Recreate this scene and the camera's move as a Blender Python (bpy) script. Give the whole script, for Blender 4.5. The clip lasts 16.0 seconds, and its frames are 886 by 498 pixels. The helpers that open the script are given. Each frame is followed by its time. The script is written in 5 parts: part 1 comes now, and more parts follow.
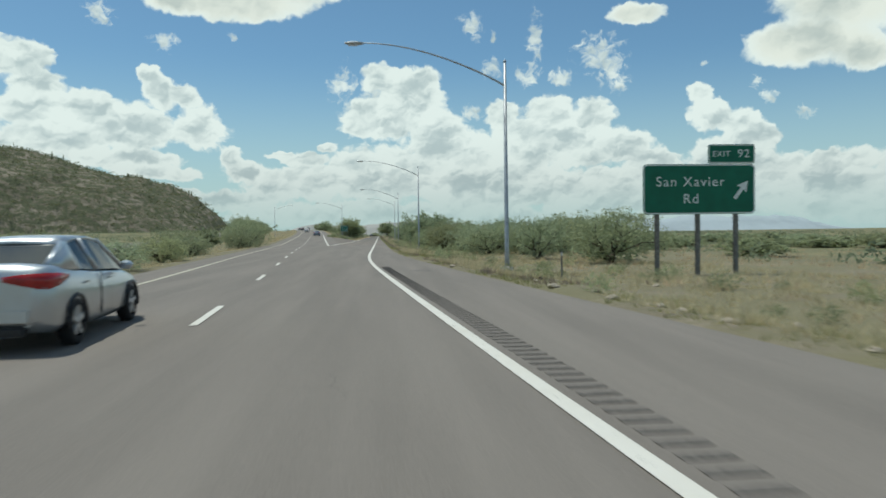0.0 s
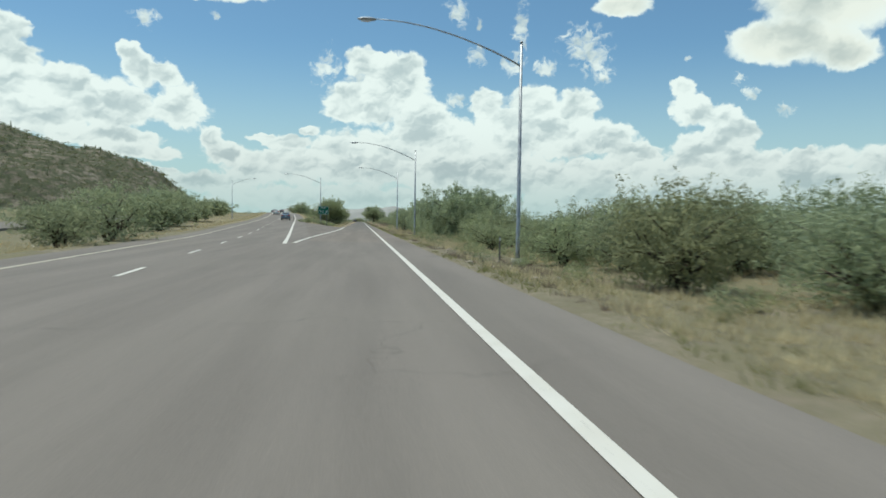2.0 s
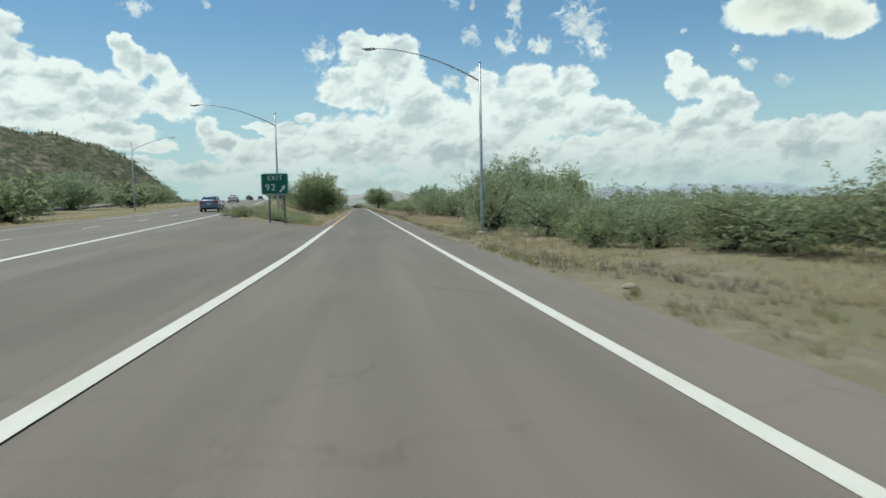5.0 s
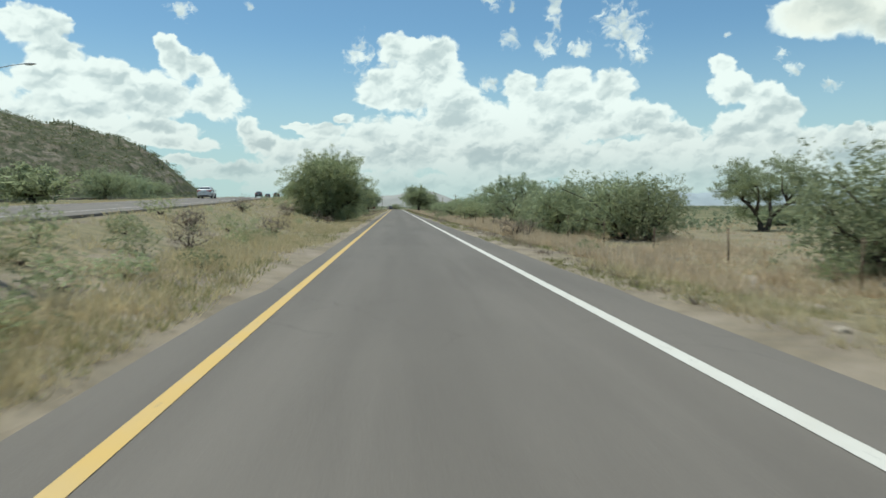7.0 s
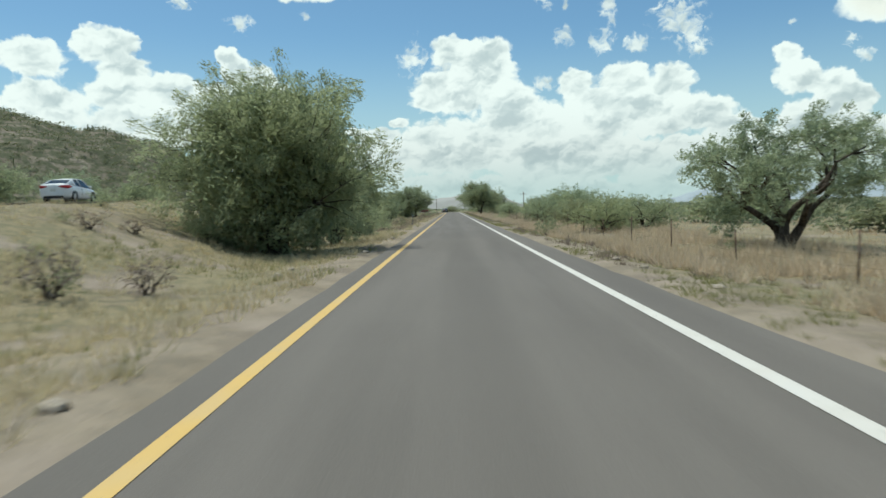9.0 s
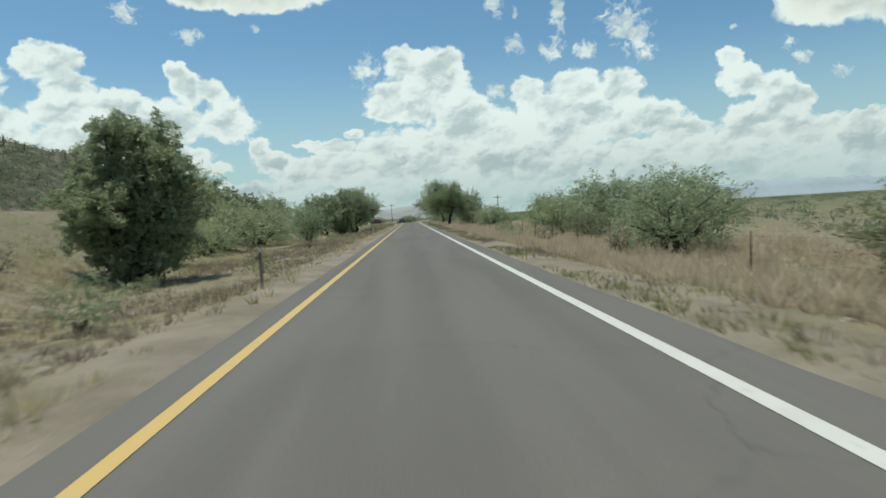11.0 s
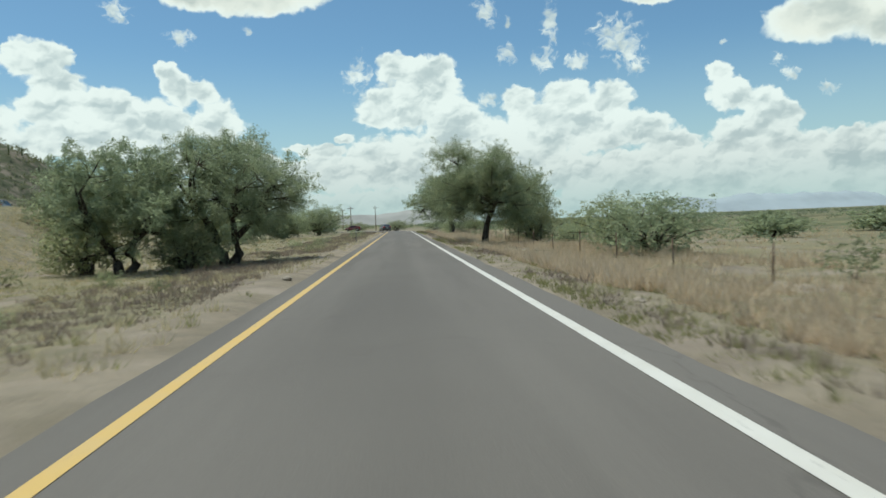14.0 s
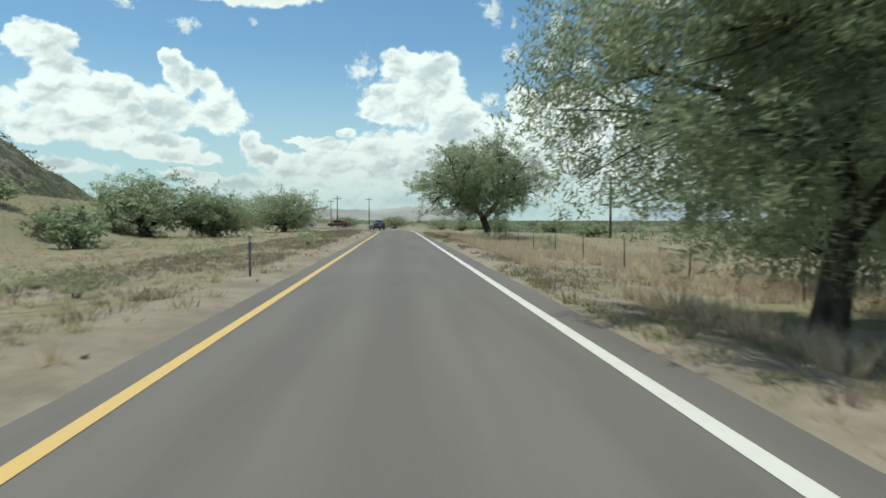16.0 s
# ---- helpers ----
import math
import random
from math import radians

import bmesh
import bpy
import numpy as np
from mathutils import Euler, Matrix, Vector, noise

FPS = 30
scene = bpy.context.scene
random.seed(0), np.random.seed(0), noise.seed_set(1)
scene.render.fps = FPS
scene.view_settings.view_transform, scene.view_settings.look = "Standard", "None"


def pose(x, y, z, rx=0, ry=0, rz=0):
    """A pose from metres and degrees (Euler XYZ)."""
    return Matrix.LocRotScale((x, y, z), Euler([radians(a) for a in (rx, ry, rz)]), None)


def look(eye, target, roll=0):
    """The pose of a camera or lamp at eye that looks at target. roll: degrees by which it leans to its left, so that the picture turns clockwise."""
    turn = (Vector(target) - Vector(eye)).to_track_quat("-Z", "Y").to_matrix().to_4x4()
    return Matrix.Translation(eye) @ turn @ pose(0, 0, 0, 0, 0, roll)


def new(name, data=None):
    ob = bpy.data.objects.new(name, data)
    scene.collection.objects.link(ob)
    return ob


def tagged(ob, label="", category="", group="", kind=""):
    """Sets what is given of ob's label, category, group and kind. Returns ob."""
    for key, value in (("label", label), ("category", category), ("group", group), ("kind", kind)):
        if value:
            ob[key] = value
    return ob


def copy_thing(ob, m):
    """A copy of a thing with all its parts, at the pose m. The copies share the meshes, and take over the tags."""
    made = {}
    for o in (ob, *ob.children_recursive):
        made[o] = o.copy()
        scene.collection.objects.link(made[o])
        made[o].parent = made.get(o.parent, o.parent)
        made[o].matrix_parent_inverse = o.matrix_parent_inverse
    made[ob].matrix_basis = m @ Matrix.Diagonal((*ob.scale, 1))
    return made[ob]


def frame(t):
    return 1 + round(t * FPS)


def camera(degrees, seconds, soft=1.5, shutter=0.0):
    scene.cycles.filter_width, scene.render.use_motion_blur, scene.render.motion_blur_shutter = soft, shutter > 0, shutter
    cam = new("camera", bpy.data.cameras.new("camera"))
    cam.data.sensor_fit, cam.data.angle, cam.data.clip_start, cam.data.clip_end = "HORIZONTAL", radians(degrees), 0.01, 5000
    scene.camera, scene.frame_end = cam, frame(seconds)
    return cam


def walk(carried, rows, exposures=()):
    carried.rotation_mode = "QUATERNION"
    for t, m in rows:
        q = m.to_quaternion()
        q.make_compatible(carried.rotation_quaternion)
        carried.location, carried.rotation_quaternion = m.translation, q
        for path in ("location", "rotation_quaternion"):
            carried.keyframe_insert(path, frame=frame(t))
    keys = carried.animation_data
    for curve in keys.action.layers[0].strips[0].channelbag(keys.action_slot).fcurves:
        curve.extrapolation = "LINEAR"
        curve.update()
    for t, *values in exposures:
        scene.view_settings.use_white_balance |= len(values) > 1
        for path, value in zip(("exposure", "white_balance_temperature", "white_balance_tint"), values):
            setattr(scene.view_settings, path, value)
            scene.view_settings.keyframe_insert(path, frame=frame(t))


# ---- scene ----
# The exit ramp off a desert freeway, driven along on a cloudy summer noon.
cam = camera(66.5, 16.0, soft=1.6, shutter=0.18)

# seconds, x, y, z, tilt, lean, turn
PATH = [
    (0.0, 3.20, 0.00, 1.55, -1.33, 0.78, -5.33),
    (0.5, 2.55, 13.46, 1.55, -1.14, 0.52, -5.89),
    (1.0, 1.85, 26.84, 1.55, -1.36, 0.40, -6.41),
    (1.5, 1.15, 40.15, 1.55, -1.89, -0.01, -6.80),
    (2.0, 0.68, 53.38, 1.55, -2.40, -0.79, -6.95),
    (2.5, 0.26, 66.53, 1.55, -2.91, -1.28, -7.00),
    (3.0, 0.00, 79.60, 1.55, -3.66, -0.90, -7.13),
    (3.5, -0.05, 92.59, 1.55, -3.68, -0.66, -7.12),
    (4.0, -0.10, 105.50, 1.55, -3.74, -0.06, -7.08),
    (4.5, -0.15, 118.34, 1.55, -3.81, 0.65, -7.03),
    (5.0, -0.20, 131.10, 1.55, -3.86, 1.24, -6.99),
    (5.5, -0.25, 143.78, 1.55, -3.89, 1.49, -6.97),
    (6.0, -0.34, 156.38, 1.55, -3.58, 1.00, -5.81),
    (6.5, -0.43, 168.91, 1.55, -3.65, 0.54, -5.04),
    (7.0, -0.52, 181.36, 1.55, -3.64, 0.20, -4.00),
    (7.5, -0.49, 193.72, 1.55, -3.43, 1.41, 0.33),
    (8.0, -0.46, 206.02, 1.55, -3.27, 1.98, 3.28),
    (8.5, -0.41, 218.23, 1.55, -3.11, 2.11, 2.26),
    (9.0, -0.36, 230.36, 1.55, -3.42, 1.68, 0.76),
    (9.5, -0.32, 242.42, 1.55, -3.36, 1.90, 0.34),
    (10.0, -0.29, 254.40, 1.55, -3.19, 2.41, -0.64),
    (10.5, -0.25, 266.30, 1.55, -2.98, 3.02, -1.81),
    (11.0, -0.22, 278.12, 1.55, -2.81, 3.53, -2.79),
    (11.5, -0.18, 289.87, 1.55, -2.75, 3.75, -3.20),
    (12.0, -0.15, 301.54, 1.55, -2.55, 3.59, -4.15),
    (12.5, -0.13, 313.12, 1.55, -2.26, 3.15, -4.14),
    (13.0, -0.10, 324.64, 1.55, -1.74, 2.42, -4.07),
    (13.5, -0.07, 336.07, 1.55, -2.14, 1.91, -3.81),
    (14.0, -0.03, 347.42, 1.55, -2.27, 2.29, -3.72),
    (14.5, 0.00, 358.70, 1.55, -2.68, 2.03, -3.30),
    (15.0, 0.04, 369.90, 1.55, -2.78, 1.46, -2.94),
    (15.5, 0.08, 381.02, 1.55, -2.81, 0.83, -3.24),
    (16.0, 0.03, 392.06, 1.55, -2.44, 0.05, -3.86),
]
walk(cam, [(t, pose(x, y, z, 90 + tilt, lean, turn)) for t, x, y, z, tilt, lean, turn in PATH],
     [(t, stops, 6250, -1) for t, stops in ((0.0, -0.08), (1.5, -0.02), (3.0, 0.12), (5.5, 0.02), (7.0, 0.10), (9.0, 0.12), (11.5, -0.06), (13.5, -0.02), (15.0, 0.12), (16.0, 0.14))])

# ---------------------------------------------------------------- light
SUN_ELEVATION, SUN_AZIMUTH = 72.0, -55.0      # degrees; azimuth from straight ahead (+y) to the right

sun = new("sun", bpy.data.lights.new("sun", "SUN"))
sun.data.energy, sun.data.angle, sun.data.color = 3.6, radians(0.53), (1.0, 0.955, 0.89)
_se, _sa = radians(SUN_ELEVATION), radians(SUN_AZIMUTH)
SUN_DIR = Vector((math.sin(_sa) * math.cos(_se), math.cos(_sa) * math.cos(_se), math.sin(_se)))
sun.matrix_world = look(SUN_DIR * 100, (0, 0, 0))

# cumulus heads: azimuth, elevation, half width, half height, in degrees
BANK_LEFT = [(-26.0, 12.9, 2.05, 1.32), (-27.8, 12.8, 1.54, 1.53), (-25.6, 9.3, 2.69, 1.60), (-22.2, 9.8, 2.67, 1.48), (-19.4, 8.3, 4.39, 2.04), (-17.2, 11.1, 1.40, 1.53), (-17.7, 12.3, 0.90, 0.84),
             (-15.3, 11.0, 1.18, 1.03), (-14.4, 8.7, 2.56, 1.93), (-24.1, 7.4, 4.43, 1.56), (-17.2, 5.0, 3.51, 0.66), (-16.4, 3.7, 2.51, 0.49), (-27.0, 6.7, 2.44, 1.20), (-20.0, 6.0, 4.76, 0.86), (-25.4, 11.2, 2.3, 1.3), (-31.5, 11.6, 2.6, 1.6), (-31.0, 8.2, 3.4, 1.9), (-36.5, 8.0, 3.4, 1.9), (-35.0, 5.0, 6.0, 1.2), (-27.0, 4.0, 5.0, 0.7)]
BANK_AHEAD = [(1.0, 12.7, 2.55, 1.47), (3.9, 12.3, 1.71, 1.61), (0.2, 9.7, 3.87, 2.01), (2.6, 10.8, 3.79, 2.18), (5.3, 7.9, 2.94, 2.87), (-1.5, 9.1, 1.98, 0.82), (7.4, 6.6, 2.84, 2.79),
              (10.4, 9.8, 1.59, 1.27), (14.4, 9.7, 2.30, 1.62), (17.8, 8.9, 1.97, 2.05), (16.6, 7.4, 4.53, 2.27), (12.4, 7.5, 3.72, 2.30), (20.4, 7.0, 2.19, 1.70), (22.7, 5.5, 2.65, 1.33)]
BANK_LOW = [(-12.0, 6.2, 1.05, 1.08), (-10.7, 5.2, 2.14, 1.09), (-8.0, 6.7, 1.36, 0.46), (-6.1, 6.3, 2.30, 0.65), (-4.2, 7.2, 1.12, 0.51), (-6.2, 4.3, 5.52, 1.58), (0.4, 4.9, 7.08, 2.73),
            (9.9, 3.9, 8.43, 2.82), (18.2, 3.3, 6.70, 2.39), (-2.6, 1.7, 10.25, 1.23), (12.1, 0.9, 12.01, 1.23), (25.5, 2.1, 5.78, 1.77), (-12.6, 2.9, 5.24, 0.82)]
BANK_RIGHT = [(26.3, 10.6, 1.14, 0.92), (27.0, 9.0, 1.77, 1.27), (29.0, 8.1, 1.80, 1.25), (30.4, 7.1, 1.45, 1.25), (28.5, 6.0, 3.23, 1.70), (27.6, 4.9, 3.04, 1.21), (35.2, 5.0, 1.54, 1.04),
              (37.1, 5.0, 1.27, 1.10), (34.4, 3.8, 2.98, 1.06), (32.2, 2.9, 5.56, 1.42), (30.5, 4.4, 4.4, 1.9), (24.6, 4.0, 3.4, 1.5), (36.5, 3.0, 4.6, 1.5), (41.0, 4.4, 3.6, 1.7), (44.0, 8.0, 2.8, 1.6), (38.5, 1.6, 7.0, 1.4)]
HIGH_CLOUD = [(-11.2, 18.1, 6.13, 1.47), (-15.5, 17.8, 2.93, 1.04), (33.6, 13.6, 4.58, 1.76), (21.4, 16.9, 2.41, 0.97), (37.4, 12.5, 2.31, 1.48), (-9.0, 20.0, 7.5, 2.2), (37.0, 16.4, 6.0, 2.8)]
PUFFS = [(-16.8, 14.7, 0.99, 0.66), (-21.2, 16.5, 0.85, 1.02), (-11.8, 15.6, 0.35, 0.38), (7.9, 16.9, 0.80, 0.94), (13.3, 15.7, 0.60, 1.70), (9.8, 13.5, 0.75, 0.70), (12.5, 12.9, 0.97, 0.79),
         (15.3, 12.5, 0.96, 0.61), (18.5, 14.2, 1.60, 1.44), (19.5, 13.1, 1.23, 1.45), (19.8, 11.7, 0.79, 0.60), (26.4, 12.9, 0.49, 0.21), (30.1, 11.1, 0.54, 0.53), (31.1, 10.0, 0.68, 0.53),
         (33.5, 8.8, 0.76, 0.32), (-3.0, 12.5, 1.12, 1.11), (7.6, 10.2, 1.04, 0.64), (9.6, 16.0, 0.37, 0.43)]


class Nodes:
    """Short calls for building a node tree."""

    def __init__(self, tree):
        self.tree = tree
        tree.nodes.clear()

    def add(self, kind, inputs=(), **settings):
        n = self.tree.nodes.new(kind)
        for k, v in settings.items():
            setattr(n, k, v)
        for k, v in (inputs.items() if isinstance(inputs, dict) else enumerate(inputs)):
            if v is None:
                continue
            if isinstance(v, bpy.types.NodeSocket):
                self.tree.links.new(v, n.inputs[k])
            else:
                n.inputs[k].default_value = v
        return n

    def math(self, op, a, b=None, c=None, clamp=False):
        return self.add("ShaderNodeMath", (a, b, c), operation=op, use_clamp=clamp).outputs[0]

    def vec(self, op, a, b=None, c=None):
        n = self.add("ShaderNodeVectorMath", (a, b, c), operation=op)
        return n.outputs["Value"] if op in ("LENGTH", "DOT_PRODUCT", "DISTANCE") else n.outputs[0]

    def ramp(self, value, lo, hi, to0=0.0, to1=1.0, smooth=True):
        n = self.add("ShaderNodeMapRange", interpolation_type="SMOOTHSTEP" if smooth else "LINEAR")
        self.tree.links.new(value, n.inputs[0])
        for i, v in zip((1, 2, 3, 4), (lo, hi, to0, to1)):
            n.inputs[i].default_value = v
        return n.outputs[0]

    def noise(self, vector, scale, detail=3.0, rough=0.55, out="Fac"):
        n = self.add("ShaderNodeTexNoise", {"Vector": vector, "Scale": scale, "Detail": detail, "Roughness": rough})
        return n.outputs[out]

    def mix(self, fac, a, b):
        n = self.add("ShaderNodeMix", data_type="RGBA")
        for i, v in ((0, fac), (6, a), (7, b)):
            if isinstance(v, bpy.types.NodeSocket):
                self.tree.links.new(v, n.inputs[i])
            else:
                n.inputs[i].default_value = (*v, 1) if isinstance(v, tuple) and len(v) == 3 else v
        return n.outputs[2]


def build_sky():
    world = bpy.data.worlds.new("sky")
    scene.world = world
    world.use_nodes = True
    g = Nodes(world.node_tree)
    air = g.add("ShaderNodeTexSky", sky_type="NISHITA", sun_disc=False, sun_elevation=_se, sun_rotation=_sa,
                altitude=750.0, air_density=1.0, dust_density=1.2, ozone_density=1.5)
    way = g.add("ShaderNodeTexCoord").outputs["Generated"]
    xyz = g.add("ShaderNodeSeparateXYZ", (way,))
    x, y, z = xyz.outputs
    azimuth = g.math("MULTIPLY", g.math("ARCTAN2", x, y), 57.2958)
    elevation = g.math("MULTIPLY", g.math("ARCSINE", z), 57.2958)
    place = g.add("ShaderNodeCombineXYZ", (azimuth, elevation, 0.0)).outputs[0]
    # ragged outlines: the place is bent by noise at three sizes
    bend = None
    for scale, amount in ((0.35, 0.55), (0.9, 0.42), (2.2, 0.20)):
        n = g.noise(place, scale, 1.0, 0.5, "Color")
        n = g.vec("MULTIPLY", g.vec("SUBTRACT", n, (0.5, 0.5, 0.5)), (2.2 * amount, 1.8 * amount, 0.0))
        bend = n if bend is None else g.vec("ADD", bend, n)
    bent = g.vec("ADD", place, bend)

    def heads(q, rows, soft):
        """Distance to the nearest cloud head, 1 on its rim."""
        near = None
        for az, el, w, h in rows:
            d = g.vec("LENGTH", g.vec("MULTIPLY_ADD", q, (1 / w, 1 / h, 0.0), (-az / w, -el / h, 0.0)))
            near = d if near is None else g.math("SMOOTH_MIN", near, d, soft)
        return near

    def billow(q, scale):
        """Round lumps like those of a cauliflower: low in their middles."""
        return g.add("ShaderNodeTexVoronoi", {"Vector": q, "Scale": scale, "Smoothness": 0.5}, feature="SMOOTH_F1").outputs["Distance"]

    lumps, lit = None, None
    flat = g.vec("MULTIPLY", bent, (1.0, 1.3, 1.0))
    for scale, amount, glow in ((0.34, 0.30, 1.0), (0.80, 0.24, 0.85), (1.8, 0.16, 0.42), (4.2, 0.08, 0.10)):
        v = billow(flat, scale)
        up = billow(g.vec("ADD", flat, (-0.10 / scale, 0.26 / scale, 0.0)), scale)
        v0 = g.math("MULTIPLY", g.math("SUBTRACT", v, 0.45), amount)
        l0 = g.math("MULTIPLY", g.math("SUBTRACT", up, v), glow)
        lumps = v0 if lumps is None else g.math("ADD", lumps, v0)
        lit = l0 if lit is None else g.math("ADD", lit, l0)
    banks = g.math("ADD", heads(bent, BANK_LEFT + BANK_AHEAD + BANK_LOW + BANK_RIGHT, 0.30), lumps)
    high = g.math("ADD", heads(bent, HIGH_CLOUD, 0.35), g.math("MULTIPLY", lumps, 0.45))
    # a thin random cover on the rest of the sky
    rest = g.noise(g.vec("MULTIPLY", bent, (0.05, 0.09, 0.0)), 1.0, 4.0, 0.6)
    away = g.math("MAXIMUM", g.ramp(g.math("ABSOLUTE", azimuth), 40.0, 50.0), g.ramp(elevation, 22.0, 26.0))
    wild = g.math("SUBTRACT", 2.4, g.math("MULTIPLY", g.ramp(rest, 0.50, 0.62), g.math("MULTIPLY", away, 1.9)))
    near = g.math("MINIMUM", g.math("MINIMUM", banks, high), wild)
    cover = g.ramp(near, 1.06, 0.84)
    # torn scraps of cloud, thin at their edges
    torn = g.math("MULTIPLY", g.math("SUBTRACT", g.noise(bent, 1.5, 5.0, 0.62), 0.5), 2.8)
    scrap = g.math("ADD", g.math("ADD", heads(bent, [(a, e, w * 1.2, h * 1.2) for a, e, w, h in PUFFS], 0.2), torn), lumps)
    cover = g.math("MAXIMUM", cover, g.ramp(scrap, 1.05, 0.15, 0.0, 0.92))
    # sunlit lumps, and greyer hearts and hollows between them
    soft = g.math("MULTIPLY", g.math("SUBTRACT", g.noise(bent, 0.22, 3.0, 0.5), 0.5), 1.5)
    rim = g.ramp(g.math("MINIMUM", near, scrap), 0.30, 0.98, 0.0, 0.40)
    lit = g.math("MULTIPLY", lit, g.ramp(high, 0.70, 1.10, 0.35, 1.0))
    relief = g.math("ADD", g.math("ADD", g.math("MULTIPLY", lit, 1.0), soft), g.math("ADD", rim, 0.34))
    white = g.mix(g.ramp(relief, -0.08, 0.74), (0.585, 0.665, 0.685), (0.97, 1.015, 0.99))
    warm = g.mix(g.ramp(high, 1.0, 0.55), (1.0, 1.0, 1.0), (1.0, 0.955, 0.90))
    white = g.vec("MULTIPLY", white, warm)
    white = g.add("ShaderNodeVectorMath", {0: white, 3: g.ramp(elevation, 0.5, 9.0, CLOUD * 0.76, CLOUD)}, operation="SCALE").outputs[0]
    # haze that pales the sky towards the horizon
    haze = g.ramp(elevation, 15.0, -0.5, 0.0, 0.88)
    base = g.vec("MULTIPLY", air.outputs[0], SKY_TINT)
    base = g.mix(haze, base, (CLOUD * 0.55, CLOUD * 0.70, CLOUD * 0.71))
    far = g.ramp(elevation, -0.5, 5.0, 0.15, 1.0)
    out = g.mix(g.math("MULTIPLY", cover, far), base, white)
    back = g.add("ShaderNodeBackground", {"Color": out, "Strength": SKY_STRENGTH})
    g.add("ShaderNodeOutputWorld", (back.outputs[0],))


SKY_STRENGTH, CLOUD, SKY_TINT = 0.10, 8.8, (0.86, 1.04, 1.07)
build_sky()


# ---------------------------------------------------------------- materials
def material(name, build, roughness=0.8, metallic=0.0, specular=0.3):
    m = bpy.data.materials.new(name)
    m.use_nodes = True
    g = Nodes(m.node_tree)
    b = g.add("ShaderNodeBsdfPrincipled", {"Roughness": roughness, "Metallic": metallic, "Specular IOR Level": specular})
    o = g.add("ShaderNodeOutputMaterial", (b.outputs[0],))
    build(g, b, o)
    return m


def here(g):
    return g.add("ShaderNodeNewGeometry").outputs["Position"]


def bump(g, b, height, strength=0.3, distance=0.02):
    n = g.add("ShaderNodeBump", {"Height": height, "Strength": strength, "Distance": distance})
    g.tree.links.new(n.outputs[0], b.inputs["Normal"])


def colour(g, b, c):
    g.tree.links.new(c, b.inputs["Base Color"])


def plain(name, c, roughness=0.6, metallic=0.0, specular=0.4, wear=0.15, scale=6.0):
    def build(g, b, o):
        p = g.add("ShaderNodeTexCoord").outputs["Object"]
        n = g.noise(p, scale, 5.0)
        dark = tuple(v * (1 - wear) for v in c)
        lite = tuple(min(1.0, v * (1 + wear)) for v in c)
        colour(g, b, g.mix(g.ramp(n, 0.3, 0.7), dark, lite))
    return material(name, build, roughness, metallic, specular)


def asphalt_material(name, tone, dusty, tracks=True):
    def build(g, b, o):
        p = here(g)
        stretched = g.vec("MULTIPLY", p, (1.0, 0.06, 1.0))
        broad = g.noise(stretched, 0.9, 4.0)
        patch = g.noise(p, 0.12, 4.0)
        grit = g.noise(p, 55.0, 2.0, 0.7)
        stone = g.add("ShaderNodeTexVoronoi", {"Vector": p, "Scale": 70.0}).outputs["Distance"]
        c = g.mix(g.ramp(broad, 0.3, 0.72), tuple(v * 0.80 for v in tone), tuple(v * 1.15 for v in tone))
        c = g.mix(g.math("MULTIPLY", g.ramp(patch, 0.42, 0.70), 0.35), c, dusty)
        c = g.mix(g.math("MULTIPLY", g.ramp(grit, 0.35, 0.75), 0.45), c, tuple(v * 1.6 for v in tone))
        c = g.mix(g.math("MULTIPLY", g.ramp(stone, 0.10, 0.45), 0.25), c, tuple(v * 0.55 for v in tone))
        # hairline cracks, here and there
        wander = g.vec("ADD", p, g.vec("MULTIPLY", g.noise(p, 0.7, 3.0, 0.6, "Color"), (1.6, 1.6, 0.0)))
        edge = g.add("ShaderNodeTexVoronoi", {"Vector": wander, "Scale": 0.22}, feature="DISTANCE_TO_EDGE").outputs["Distance"]
        crack = g.math("MULTIPLY", g.ramp(edge, 0.006, 0.001), g.ramp(g.noise(p, 0.15, 2.0), 0.48, 0.62, 0.0, 0.28))
        c = g.mix(crack, c, tuple(v * 0.35 for v in tone))
        if tracks:
            # darker oil strip in mid-lane, polished wheel paths beside it
            x = g.add("ShaderNodeSeparateXYZ", (p,)).outputs[0]
            mid = g.ramp(g.math("ABSOLUTE", x), 0.75, 0.1, 0.0, 0.30)
            c = g.mix(g.math("MULTIPLY", mid, g.ramp(broad, 0.25, 0.6)), c, tuple(v * 0.60 for v in tone))
            # older, paler paving where the ramp leaves the freeway
            old = g.ramp(g.add("ShaderNodeSeparateXYZ", (p,)).outputs[1], 230.0, 102.0)
            c = g.vec("MULTIPLY", c, g.mix(old, (1.0, 1.0, 1.0), (1.30, 1.24, 1.21)))
        colour(g, b, c)
        bump(g, b, g.math("ADD", grit, stone), 0.35, 0.008)
    return material(name, build, 0.88, 0.0, 0.25)


RAMP_ASPHALT = asphalt_material("ramp_asphalt", (0.150, 0.133, 0.115), (0.190, 0.170, 0.145))
FREEWAY_ASPHALT = asphalt_material("freeway_asphalt", (0.190, 0.165, 0.143), (0.22, 0.195, 0.165), False)
GORE_ASPHALT = asphalt_material("gore_asphalt", (0.175, 0.150, 0.128), (0.27, 0.22, 0.165), False)


